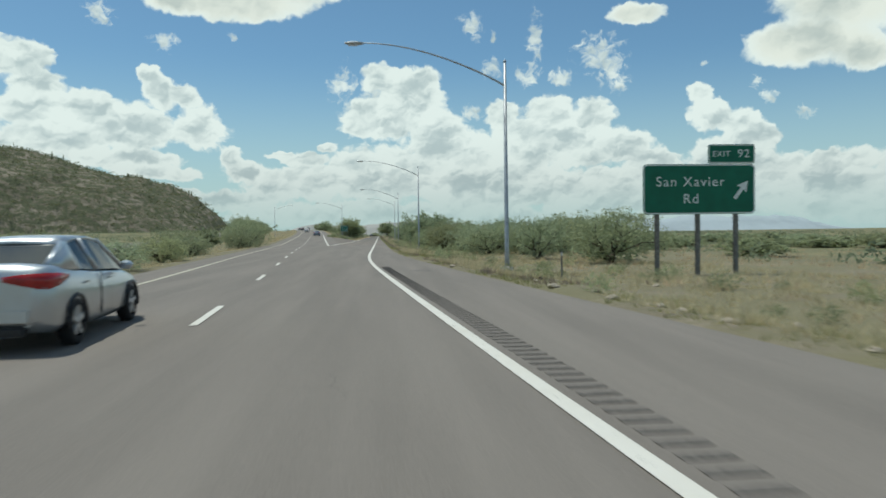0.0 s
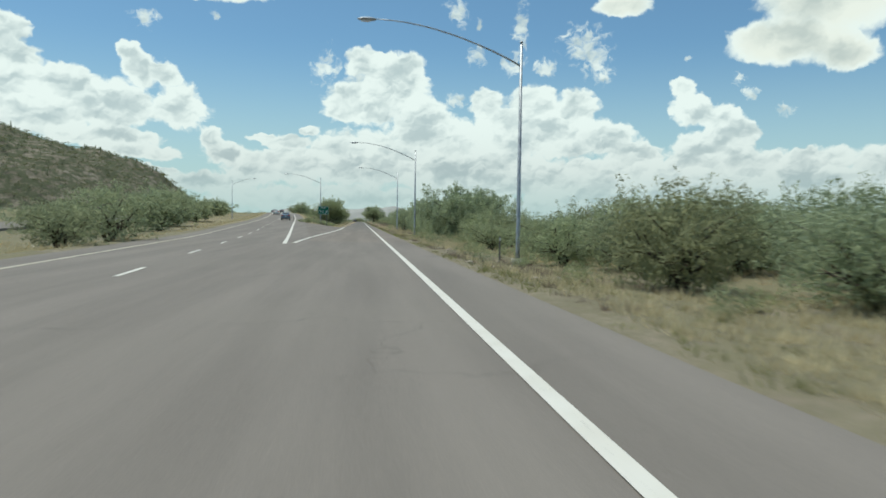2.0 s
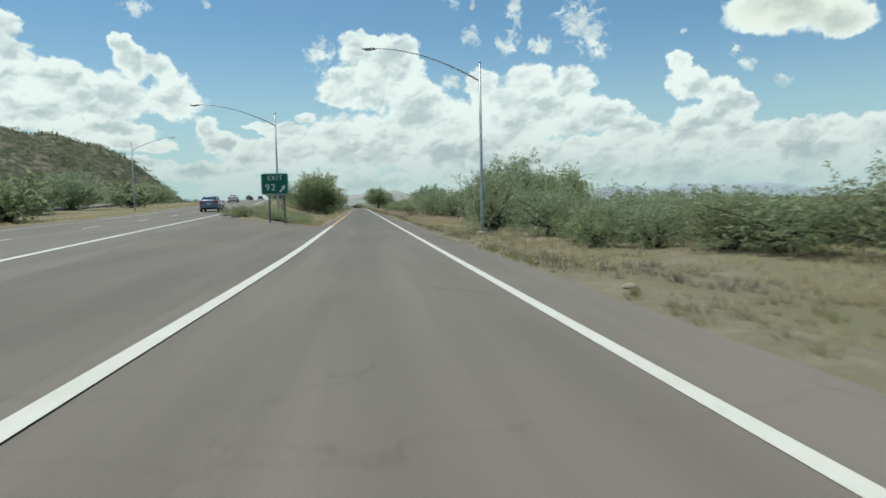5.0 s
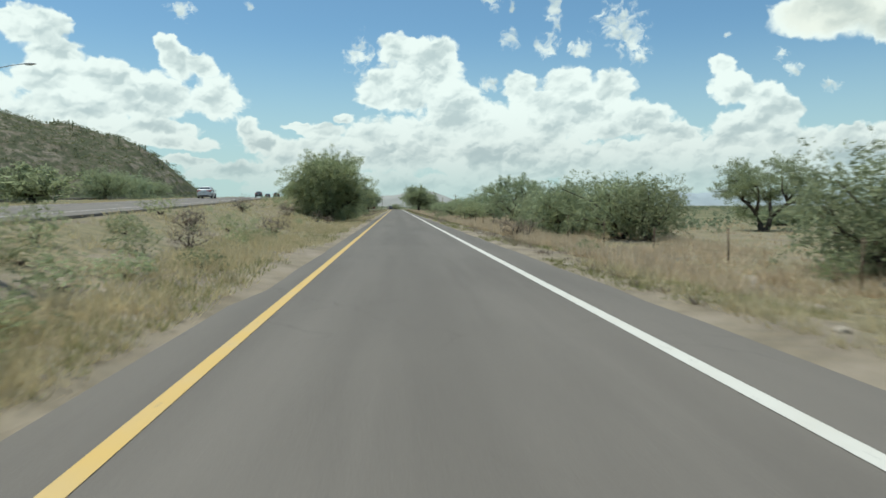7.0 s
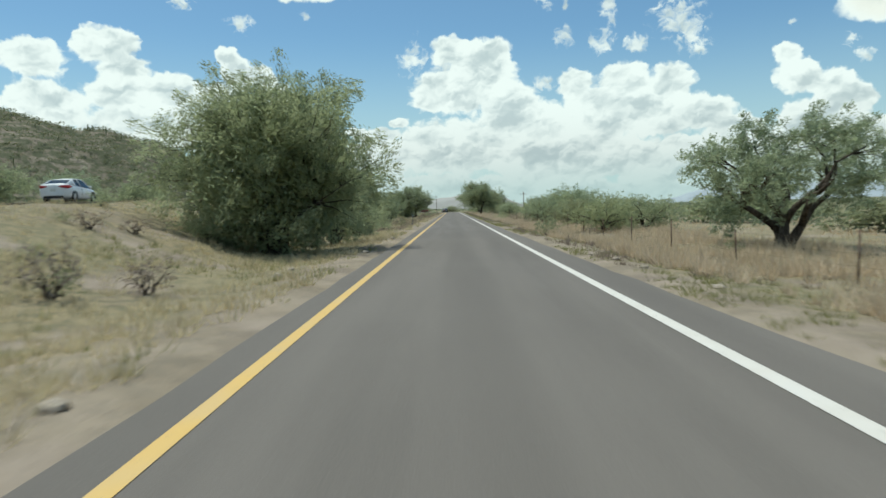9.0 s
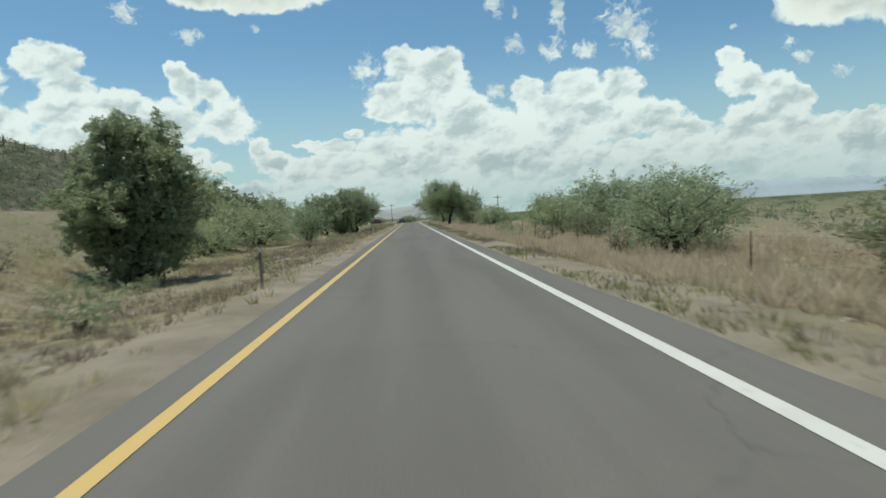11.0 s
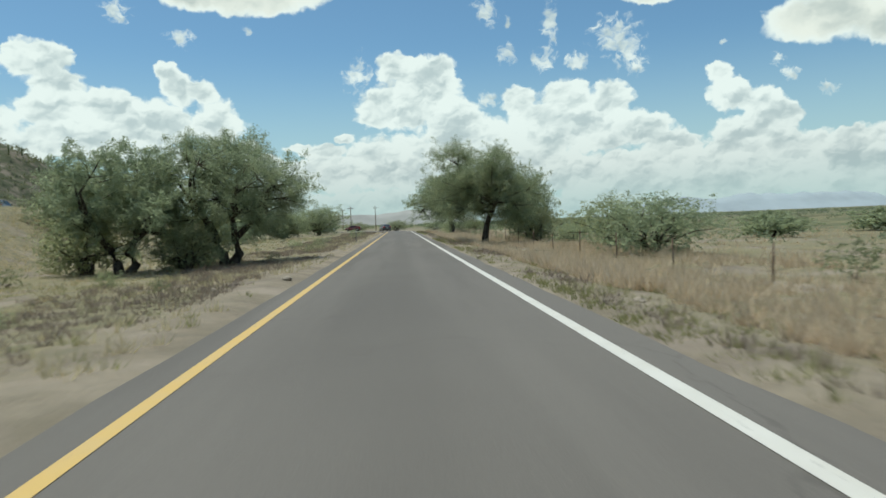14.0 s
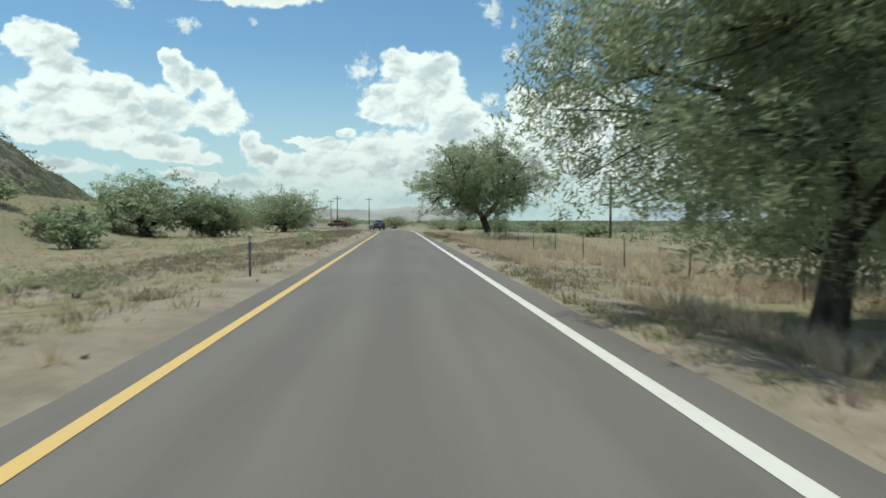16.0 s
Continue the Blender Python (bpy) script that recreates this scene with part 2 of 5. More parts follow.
def paint_material(name, tone):
    def build(g, b, o):
        p = here(g)
        worn = g.ramp(g.noise(p, 9.0, 6.0, 0.7), 0.60, 0.72)
        dirt = g.ramp(g.noise(p, 1.3, 4.0), 0.35, 0.75, 0.0, 0.25)
        c = g.mix(dirt, tone, (0.42, 0.37, 0.29))
        colour(g, b, g.mix(worn, c, (0.20, 0.18, 0.16)))
        bump(g, b, g.noise(p, 60.0, 2.0), 0.2, 0.004)
    return material(name, build, 0.7)


WHITE_PAINT = paint_material("white_road_paint", (0.60, 0.57, 0.51))
YELLOW_PAINT = paint_material("yellow_road_paint", (0.58, 0.385, 0.125))
CREAM_PAINT = paint_material("faded_cream_road_paint", (0.50, 0.46, 0.36))


def soil_material():
    def build(g, b, o):
        p = here(g)
        broad = g.noise(p, 0.06, 5.0, 0.6)
        mid = g.noise(p, 0.5, 5.0, 0.62)
        fine = g.noise(p, 7.0, 5.0, 0.65)
        grit = g.noise(p, 60.0, 2.0)
        bare = g.mix(g.ramp(mid, 0.35, 0.65), (0.200, 0.163, 0.124), (0.320, 0.262, 0.203))
        bare = g.mix(g.ramp(grit, 0.45, 0.75, 0.0, 0.45), bare, (0.37, 0.31, 0.245))
        # a mat of dry stalks and weeds covers the larger part of it
        tuft = g.noise(p, 2.6, 4.0, 0.65)
        mat = g.mix(g.ramp(tuft, 0.38, 0.62), (0.165, 0.148, 0.088), (0.310, 0.252, 0.150))
        mat = g.mix(g.ramp(fine, 0.52, 0.72, 0.0, 0.6), mat, (0.115, 0.098, 0.066))
        mat = g.mix(g.ramp(broad, 0.42, 0.62, 0.0, 0.6), mat, (0.215, 0.200, 0.110))
        patch = g.noise(p, 0.28, 5.0, 0.68)
        # the gravelly strip along the pavement stays bare
        strip = g.ramp(g.math("ABSOLUTE", g.add("ShaderNodeSeparateXYZ", (p,)).outputs[0]), 4.2, 5.6, 0.25, 1.0)
        c = g.mix(g.math("MULTIPLY", g.ramp(patch, 0.38, 0.52, 0.0, 0.92), strip), bare, mat)
        # olive weeds are thicker before the ramp begins
        along = g.add("ShaderNodeSeparateXYZ", (p,)).outputs[1]
        c = g.mix(g.math("MULTIPLY", g.ramp(along, 200.0, 130.0), g.ramp(tuft, 0.35, 0.6, 0.25, 0.75)), c, (0.165, 0.150, 0.092))
        # beyond the verges the flats are covered with green scrub
        xy = g.add("ShaderNodeSeparateXYZ", (p,))
        out = g.math("ADD", g.ramp(g.math("ABSOLUTE", xy.outputs[0]), 13.0, 75.0), g.ramp(xy.outputs[1], 560.0, 900.0), clamp=True)
        scrub = g.mix(g.ramp(g.noise(p, 0.09, 5.0, 0.7), 0.38, 0.6), (0.225, 0.195, 0.105), (0.088, 0.102, 0.050))
        c = g.mix(g.math("MULTIPLY", out, 0.85), c, scrub)
        colour(g, b, c)
        bump(g, b, g.math("ADD", g.math("ADD", fine, tuft), g.math("MULTIPLY", grit, 0.3)), 0.7, 0.08)
    return material("dry_soil", build, 0.95, 0.0, 0.15)


def foliage_material(name, tone, tip, through_light=0.35):
    """Leaves: two greens, varied leaf by leaf and tree by tree, some light coming through."""
    def build(g, b, o):
        geo = g.add("ShaderNodeNewGeometry")
        each = geo.outputs["Random Per Island"]
        tree = g.add("ShaderNodeObjectInfo").outputs["Random"]
        clump = g.noise(geo.outputs["Position"], 1.1, 3.0)
        c = g.mix(each, tone, tip)
        c = g.mix(g.math("MULTIPLY", g.ramp(clump, 0.35, 0.7), 0.5), c, tuple(v * 1.35 for v in tip))
        c = g.mix(g.math("MULTIPLY", tree, 0.40), c, (tone[0] * 1.35, tone[1] * 1.12, tone[2] * 0.9))
        colour(g, b, c)
        t = g.add("ShaderNodeBsdfTranslucent", {"Color": c})
        m = g.add("ShaderNodeMixShader", (through_light, b.outputs[0], t.outputs[0]))
        g.tree.links.new(m.outputs[0], o.inputs[0])
    return material(name, build, 0.7, 0.0, 0.10)


SOIL = soil_material()
MESQUITE_LEAF = foliage_material("mesquite_leaf", (0.215, 0.258, 0.152), (0.378, 0.425, 0.275), 0.66)
PALOVERDE_LEAF = foliage_material("palo_verde_leaf", (0.245, 0.282, 0.160), (0.390, 0.430, 0.255), 0.66)
CREOSOTE_LEAF = foliage_material("creosote_leaf", (0.195, 0.220, 0.128), (0.325, 0.352, 0.215), 0.6)
HILL_LEAF = foliage_material("hill_scrub_leaf", (0.130, 0.145, 0.080), (0.215, 0.232, 0.135), 0.45)
SCRUB_LEAF = foliage_material("flats_scrub_leaf", (0.150, 0.178, 0.108), (0.250, 0.282, 0.180), 0.55)
DRY_GRASS = foliage_material("dry_grass", (0.45, 0.385, 0.235), (0.61, 0.535, 0.345), 0.4)
STRAW_GRASS = foliage_material("straw_grass", (0.49, 0.390, 0.262), (0.63, 0.52, 0.375), 0.4)
DEAD_WEED = foliage_material("dead_weed", (0.205, 0.170, 0.140), (0.31, 0.262, 0.215), 0.35)
GREEN_GRASS = foliage_material("green_grass", (0.20, 0.205, 0.085), (0.33, 0.32, 0.145), 0.4)


def bark_material():
    def build(g, b, o):
        p = g.add("ShaderNodeTexCoord").outputs["Object"]
        n = g.noise(g.vec("MULTIPLY", p, (9.0, 9.0, 1.6)), 1.0, 5.0, 0.7)
        colour(g, b, g.mix(g.ramp(n, 0.35, 0.65), (0.035, 0.028, 0.022), (0.12, 0.098, 0.078)))
        bump(g, b, n, 0.8, 0.03)
    return material("dark_bark", build, 0.95, 0.0, 0.1)


BARK = bark_material()


def hill_material():
    def build(g, b, o):
        p = here(g)
        rock = g.noise(p, 0.035, 6.0, 0.7)
        patch = g.noise(p, 0.16, 5.0, 0.7)
        c = g.mix(g.ramp(rock, 0.38, 0.66), (0.148, 0.128, 0.094), (0.27, 0.228, 0.180))
        c = g.mix(g.ramp(patch, 0.38, 0.55, 0.0, 0.88), c, (0.074, 0.084, 0.046))
        colour(g, b, c)
        bump(g, b, g.math("ADD", rock, patch), 1.0, 1.2)
    return material("rocky_hillside", build, 0.95, 0.0, 0.1)


HILLSIDE = hill_material()
# far hills: the haze of distance is mixed into their pale base colours
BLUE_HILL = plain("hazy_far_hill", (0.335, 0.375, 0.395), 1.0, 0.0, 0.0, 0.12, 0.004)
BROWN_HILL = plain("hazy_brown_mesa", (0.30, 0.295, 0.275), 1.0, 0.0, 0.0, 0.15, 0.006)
STEEL = plain("galvanised_steel", (0.40, 0.41, 0.42), 0.5, 0.7, 0.5, 0.2, 3.0)
DARK_STEEL = plain("weathered_steel_post", (0.20, 0.19, 0.175), 0.7, 0.3, 0.4, 0.3, 8.0)
RUSTY = plain("rusty_iron_post", (0.13, 0.085, 0.06), 0.9, 0.1, 0.3, 0.4, 9.0)
WOOD_POLE = plain("weathered_wood_pole", (0.16, 0.12, 0.09), 0.9, 0.0, 0.2, 0.35, 4.0)
SIGN_GREEN = plain("green_sign_sheeting", (0.004, 0.125, 0.070), 0.45, 0.0, 0.4, 0.12, 1.5)
SIGN_WHITE = plain("white_sign_sheeting", (0.72, 0.75, 0.73), 0.45, 0.0, 0.4, 0.08, 5.0)
SIGN_BACK = plain("bare_aluminium", (0.45, 0.46, 0.47), 0.45, 0.8, 0.5, 0.1, 3.0)
CONCRETE = plain("pale_concrete", (0.42, 0.39, 0.35), 0.9, 0.0, 0.2, 0.2, 3.0)
RUBBER = plain("black_tyre_rubber", (0.018, 0.018, 0.019), 0.8, 0.0, 0.3, 0.2, 20.0)
ALLOY = plain("silver_alloy", (0.55, 0.56, 0.57), 0.35, 0.8, 0.5, 0.1, 20.0)
GLASS = plain("tinted_car_glass", (0.012, 0.014, 0.016), 0.08, 0.0, 0.35, 0.1, 2.0)
TRIM = plain("black_plastic_trim", (0.02, 0.02, 0.022), 0.5, 0.0, 0.4, 0.2, 20.0)
RED_LENS = plain("red_tail_lens", (0.32, 0.012, 0.012), 0.18, 0.0, 0.6, 0.2, 12.0)
CLEAR_LENS = plain("clear_lamp_lens", (0.62, 0.64, 0.66), 0.12, 0.2, 0.6, 0.1, 12.0)
PLATE = plain("pale_number_plate", (0.55, 0.55, 0.50), 0.5, 0.0, 0.3, 0.1, 20.0)
ROCK = plain("pale_roadside_rock", (0.33, 0.28, 0.22), 0.95, 0.0, 0.2, 0.35, 7.0)


def car_paint(name, c, metal=0.35):
    def build(g, b, o):
        p = g.add("ShaderNodeTexCoord").outputs["Object"]
        dust = g.ramp(g.noise(p, 2.2, 5.0), 0.35, 0.8, 0.0, 0.25)
        colour(g, b, g.mix(dust, c, (0.30, 0.27, 0.23)))
        b.inputs["Coat Weight"].default_value = 0.7
        b.inputs["Coat Roughness"].default_value = 0.06
    return material(name, build, 0.35, metal, 0.5)


SILVER_PAINT = car_paint("silver_car_paint", (0.50, 0.52, 0.535), 0.8)
BLUE_PAINT = car_paint("slate_blue_car_paint", (0.12, 0.165, 0.235))
GREY_PAINT = car_paint("dark_grey_car_paint", (0.065, 0.068, 0.072))
WHITE_CAR_PAINT = car_paint("white_car_paint", (0.72, 0.72, 0.71), 0.0)
RED_CAR_PAINT = car_paint("maroon_car_paint", (0.16, 0.03, 0.03))


# ---------------------------------------------------------------- mesh helpers
def mesh_object(name, verts, faces, mat, smooth=False):
    me = bpy.data.meshes.new(name)
    me.from_pydata([tuple(v) for v in verts], [], faces)
    me.validate()
    if smooth:
        me.polygons.foreach_set("use_smooth", [True] * len(me.polygons))
    me.materials.append(mat)
    return new(name, me)


def quads_mesh(name, corners, mat):
    """One mesh of loose blades, from an array (blades, corners, 3)."""
    corners = np.asarray(corners, dtype=np.float32)
    n, k = corners.shape[:2]
    me = bpy.data.meshes.new(name)
    me.vertices.add(n * k)
    me.vertices.foreach_set("co", corners.reshape(-1))
    me.loops.add(n * k)
    me.loops.foreach_set("vertex_index", np.arange(n * k, dtype=np.int32))
    me.polygons.add(n)
    me.polygons.foreach_set("loop_start", np.arange(0, n * k, k, dtype=np.int32))
    me.polygons.foreach_set("loop_total", np.full(n, k, dtype=np.int32))
    me.update(calc_edges=True)
    me.materials.append(mat)
    return me


def part(name, bm, mat, parent=None, label=""):
    me = bpy.data.meshes.new(name)
    bm.to_mesh(me)
    bm.free()
    me.materials.append(mat)
    ob = new(name, me)
    if parent is not None:
        ob.parent = parent
    if label:
        tagged(ob, label)
    return ob


def box_bm(cx, cy, cz, sx, sy, sz, bevel=0.0):
    bm = bmesh.new()
    bmesh.ops.create_cube(bm, size=1.0, matrix=Matrix.Translation((cx, cy, cz)) @ Matrix.Diagonal((sx, sy, sz, 1)))
    if bevel:
        bmesh.ops.bevel(bm, geom=bm.edges[:], offset=bevel, segments=2, affect="EDGES", clamp_overlap=True)
    return bm


def tube_into(bm, points, radii, sides=8, closed=True):
    """A tapered tube along points, added to bm."""
    rings, up = [], Vector((0, 0, 1))
    for i, p in enumerate(points):
        a, b = Vector(points[max(i - 1, 0)]), Vector(points[min(i + 1, len(points) - 1)])
        d = (b - a).normalized()
        s = d.cross(up) if abs(d.z) < 0.95 else d.cross(Vector((0, 1, 0)))
        s.normalize()
        u = s.cross(d)
        rings.append([bm.verts.new(Vector(p) + (s * math.cos(k) + u * math.sin(k)) * radii[i])
                      for k in (2 * math.pi * j / sides for j in range(sides))])
    for r0, r1 in zip(rings, rings[1:]):
        for j in range(sides):
            f = bm.faces.new((r0[j], r0[(j + 1) % sides], r1[(j + 1) % sides], r1[j]))
            f.smooth = True
    if closed:
        bm.faces.new(rings[0][::-1])
        bm.faces.new(rings[-1])


def tube_bm(points, radii, sides=8):
    bm = bmesh.new()
    tube_into(bm, points, radii, sides)
    bmesh.ops.recalc_face_normals(bm, faces=bm.faces[:])
    return bm


def lerp_table(rows, v):
    return float(np.interp(v, [r[0] for r in rows], [r[1] for r in rows]))


def smooth01(v):
    v = min(max(v, 0.0), 1.0)
    return v * v * (3 - 2 * v)


# ---------------------------------------------------------------- the lie of the land
FREEWAY_X = [(-80, 7.0), (0, 0.9), (12, -0.05), (23, -0.95), (34, -2.0), (54, -4.0), (99, -8.0), (125, -10.3), (187, -15.8), (224, -19.0),
             (282, -25.0), (330, -30.5), (420, -43.0), (600, -76.0), (900, -150.0)]
FREEWAY_Z = [(-80, 0.0), (114, 0.0), (132, 0.22), (170, 0.72), (187, 0.9), (204, 1.22), (221, 1.58), (240, 1.92), (256, 2.25), (270, 2.55), (285, 2.9), (330, 3.6), (400, 4.5), (600, 5.2), (900, 5.2)]
PAVED_RIGHT = [(-80, 15.5), (0, 9.4), (13, 8.0), (26, 6.6), (38, 5.5), (48, 4.75), (58, 4.35), (87, 4.05), (170, 3.65), (250, 3.3), (320, 3.05), (470, 3.0)]
RIGHT_LINE = [(-80, 12.0), (0, 5.3), (10.8, 4.45), (24.6, 3.45), (33.9, 2.8), (41.5, 2.42), (52, 2.36), (75, 2.40), (900, 2.375)]
RAMP_END = 478.0


def curved(rows, y):
    """The table's value, smoothed over a few metres."""
    return sum(lerp_table(rows, y + d) * w for d, w in ((-12, 1), (-6, 2), (0, 3), (6, 2), (12, 1))) / 9


def freeway_x(y):
    return curved(FREEWAY_X, y)


def freeway_z(y):
    return curved(FREEWAY_Z, y)


def ramp_x(y):
    return -0.0052 * max(0.0, y - RAMP_END) ** 2


def land(x, y):
    """Height of the ground."""
    fx, fz = freeway_x(y), freeway_z(y)
    rx = ramp_x(y) if y < 560 else -35.0
    edge = fx + 6.0
    left, right = -3.3 + rx, lerp_table(PAVED_RIGHT, y) + rx
    n = noise.noise(Vector((x * 0.11, y * 0.11, 0.0))) * 0.16 + noise.noise(Vector((x * 0.45, y * 0.45, 3.0))) * 0.06
    if x > right:
        d = x - right
        z = -0.42 * smooth01(d / 5.0) - 0.9 * smooth01((d - 8.0) / 45.0)
        return z + n * smooth01(d / 3.0)
    if x > left and y < 620:
        return 0.0
    if x > edge:
        t = (left - x) / max(left - edge, 0.1)
        bank = 0.30 * smooth01((y - 225) / 50) + 0.20 * smooth01((y - 290) / 40)
        z = fz * smooth01((t - bank) / (1 - bank))
        swell = math.sin(math.pi * min(max(t, 0), 1))
        z += swell * -0.40 * smooth01((y - 192) / 25)
        return z + n * swell * smooth01((y - 184) / 8)
    if x > fx - 5.6:
        return fz
    d = fx - 5.6 - x
    return fz - 0.5 * smooth01(d / 6.0) + 0.25 * smooth01((d - 6) / 20) + n * smooth01(d / 3.0)


def stretches(marks):
    out = []
    for (a, b, s) in marks:
        v = a
        while v < b - 1e-6:
            out.append(v)
            v += s
    out.append(marks[-1][1])
    return out


def build_ground():
    xs = stretches([(-4200, -1000, 800), (-1000, -300, 100), (-300, -80, 20), (-80, -36, 4), (-36, 30, 0.75), (30, 90, 5), (90, 300, 30), (300, 1000, 140), (1000, 4200, 800)])
    ys = stretches([(-1500, -120, 230), (-120, -20, 10), (-20, 480, 1.6), (480, 640, 5), (640, 1200, 40), (1200, 4800, 400)])
    zs = [[0.0] * len(xs) for _ in ys]
    for j, y in enumerate(ys):
        fx, edge = freeway_x(y), freeway_x(y) + 6.0
        rx = ramp_x(y) if y < 560 else -35.0
        for i, x in enumerate(xs):
            z = land(x, y)
            paved = (-3.6 + rx < x < lerp_table(PAVED_RIGHT, y) + rx + 0.2 and y < 570) or fx - 5.9 < x < edge + 0.4 or (y < 182 and fx - 5.9 < x < 4)
            zs[j][i] = z - (0.12 if paved else 0.0)
    verts = [(x, y, zs[j][i]) for j, y in enumerate(ys) for i, x in enumerate(xs)]
    w = len(xs)
    faces = [(j * w + i, j * w + i + 1, (j + 1) * w + i + 1, (j + 1) * w + i) for j in range(len(ys) - 1) for i in range(w - 1)]
    ob = mesh_object("ground", verts, faces, SOIL, True)
    tagged(ob, "dry desert soil with sparse straw-coloured grass", "ground", kind="structure")


build_ground()


def strip(name, ys, sides, mat, lift=0.0, depth=0.0, across=1):
    """A paved or painted band: sides(y) gives two (x, z) borders for each y."""
    verts, faces = [], []
    n = across + 1
    for y in ys:
        (x0, z0), (x1, z1) = sides(y)
        for k in range(n):
            t = k / across
            verts.append((x0 + (x1 - x0) * t, y, z0 + (z1 - z0) * t + lift))
        if depth:
            verts.append((x1, y, z1 + lift - depth))
            verts.append((x0, y, z0 + lift - depth))
    m = n + (2 if depth else 0)
    for j in range(len(ys) - 1):
        a, b = j * m, (j + 1) * m
        for k in range(m if depth else across):
            faces.append((a + k, a + (k + 1) % m, b + (k + 1) % m, b + k))
    if depth:
        e = (len(ys) - 1) * m
        faces.append(tuple(range(m))[::-1])
        faces.append(tuple(range(e, e + m)))
    return mesh_object(name, verts, faces, mat)


def ramp_sides(y):
    rx = ramp_x(y)
    ragged = 0.10 * noise.noise(Vector((0, y * 0.6, 7.0)))
    start = -0.010 * max(0.0, (104 - y) / 4)       # the ramp's surface fades into the freeway's
    return (-2.95 + rx + ragged if y > 192 else -3.15, start), (lerp_table(PAVED_RIGHT, y) + rx + ragged * 1.5, start)


def freeway_sides(y):
    fx, fz = freeway_x(y), freeway_z(y)
    return (fx - 5.5, fz), (max(fx + 5.6, lerp_table(PAVED_RIGHT, y)) if y < 101 else fx + 5.6, fz)


def gore_sides(y):
    (a, za) = freeway_sides(y)[1]
    return (min(a, -3.16), za), (-3.13, 0.0)


def build_roads():
    ys = stretches([(100, 480, 2.0), (480, 552, 3.0)])
    tagged(strip("ramp", ys, ramp_sides, RAMP_ASPHALT, 0.0, 0.25, 4), "worn grey asphalt of a single-lane exit ramp", "road", kind="structure")
    ys = stretches([(-60, 100, 4.0), (100, 101.2, 1.1), (101.2, 900, 4.0)])
    fw_part = strip("road", ys, freeway_sides, FREEWAY_ASPHALT, -0.005, 0.3, 4)
    tagged(fw_part, "pale brownish asphalt of a two-lane freeway carriageway", "road", kind="structure")
    start = 101.0
    ys = [start + k * 2.0 for k in range(int((183 - start) / 2) + 1)]
    tagged(strip("pavement", ys, gore_sides, GORE_ASPHALT, -0.004, 0.2, 6), "dusty brown paved gore between freeway and ramp", "pavement", kind="structure")
    def other_side(y):
        x = freeway_x(y) - 31.0
        z = max(land(x - 5.5, y), land(x, y), land(x + 5.5, y)) + 0.22
        return (x - 5.5, z), (x + 5.5, z)
    ys = stretches([(-60, 640, 10.0)])
    tagged(strip("road", ys, other_side, FREEWAY_ASPHALT, 0.0, 0.9, 2), "pale asphalt of the freeway's other carriageway", "road", kind="structure")
    # the road at the ramp's end
    verts, faces = [], []
    cross = [(-260, 556), (-60, 552), (60, 556), (400, 590)]
    for x, y in cross:
        verts += [(x, y - 4, 0.02), (x, y + 4, 0.02)]
    faces = [(2 * i, 2 * i + 2, 2 * i + 3, 2 * i + 1) for i in range(len(cross) - 1)]
    tagged(mesh_object("road", verts, faces, FREEWAY_ASPHALT), "pale asphalt crossroad at the end of the ramp", "road", kind="structure")


build_roads()


def surface(x, y):
    """Height of the pavement."""
    a, z = freeway_sides(y)[1]
    return z if x <= a and y > 101 else (z * (-3.13 - x) / (-3.13 - a) if x < -3.13 and y > 101 else 0.0)


def build_lines():
    def band(x_of, z_of, half, ys, name, mat, label):
        ob = strip(name, ys, lambda y: ((x_of(y) - half, z_of(y)), (x_of(y) + half, z_of(y))), mat, 0.006)
        tagged(ob, label, "road marking", kind="structure")
    flat = lambda y: 0.0
    band(lambda y: curved(RIGHT_LINE, y) + ramp_x(y), flat, 0.095, stretches([(-50, 480, 2.0), (480, 545, 3.0)]), "edge_line", WHITE_PAINT, "solid white painted edge line of the ramp")
    gore_left = lambda y: -2.375 - 1.15 * smooth01((160 - y) / 62.0)
    band(gore_left, lambda y: surface(gore_left(y), y) + 0.012, 0.13, stretches([(97.5, 184, 2.0)]), "gore_line", WHITE_PAINT, "thick white painted gore line beside the ramp")
    band(lambda y: -2.375 + ramp_x(y), flat, 0.085, stretches([(184, 480, 2.0), (480, 545, 3.0)]), "edge_line", YELLOW_PAINT, "solid yellow painted left edge line of the ramp")
    inner = lambda y: freeway_x(y) + 3.75
    band(inner, freeway_z, 0.13, stretches([(96, 190, 2.0)]), "gore_line", WHITE_PAINT, "thick white painted gore line beside the freeway")
    band(inner, freeway_z, 0.09, stretches([(190, 700, 4.0)]), "edge_line", WHITE_PAINT, "white painted right edge line of the freeway")
    band(lambda y: freeway_x(y) - 3.75, freeway_z, 0.08, stretches([(-50, 700, 4.0)]), "edge_line", CREAM_PAINT, "faded cream left edge line of the freeway")
    y = 0.2
    while y < 420:
        ys = [y, y + 1.1, y + 2.2, y + 3.3]
        ob = strip("lane_dash", ys, lambda v: ((freeway_x(v) - 0.075, freeway_z(v)), (freeway_x(v) + 0.075, freeway_z(v))), WHITE_PAINT, 0.006)
        tagged(ob, "short white painted lane dash on the freeway", "road marking", "freeway lane dashes", "structure")
        y += 11.9
    # rumble grooves in the right shoulder, before the ramp: thin bars darker than the road
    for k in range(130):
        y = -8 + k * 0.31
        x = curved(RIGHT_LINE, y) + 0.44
        ob = part("rumble_groove", box_bm(x, y, 0.002, 0.40, 0.12, 0.008), GROOVE_DARK)
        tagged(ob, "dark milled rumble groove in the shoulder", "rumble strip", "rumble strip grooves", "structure")


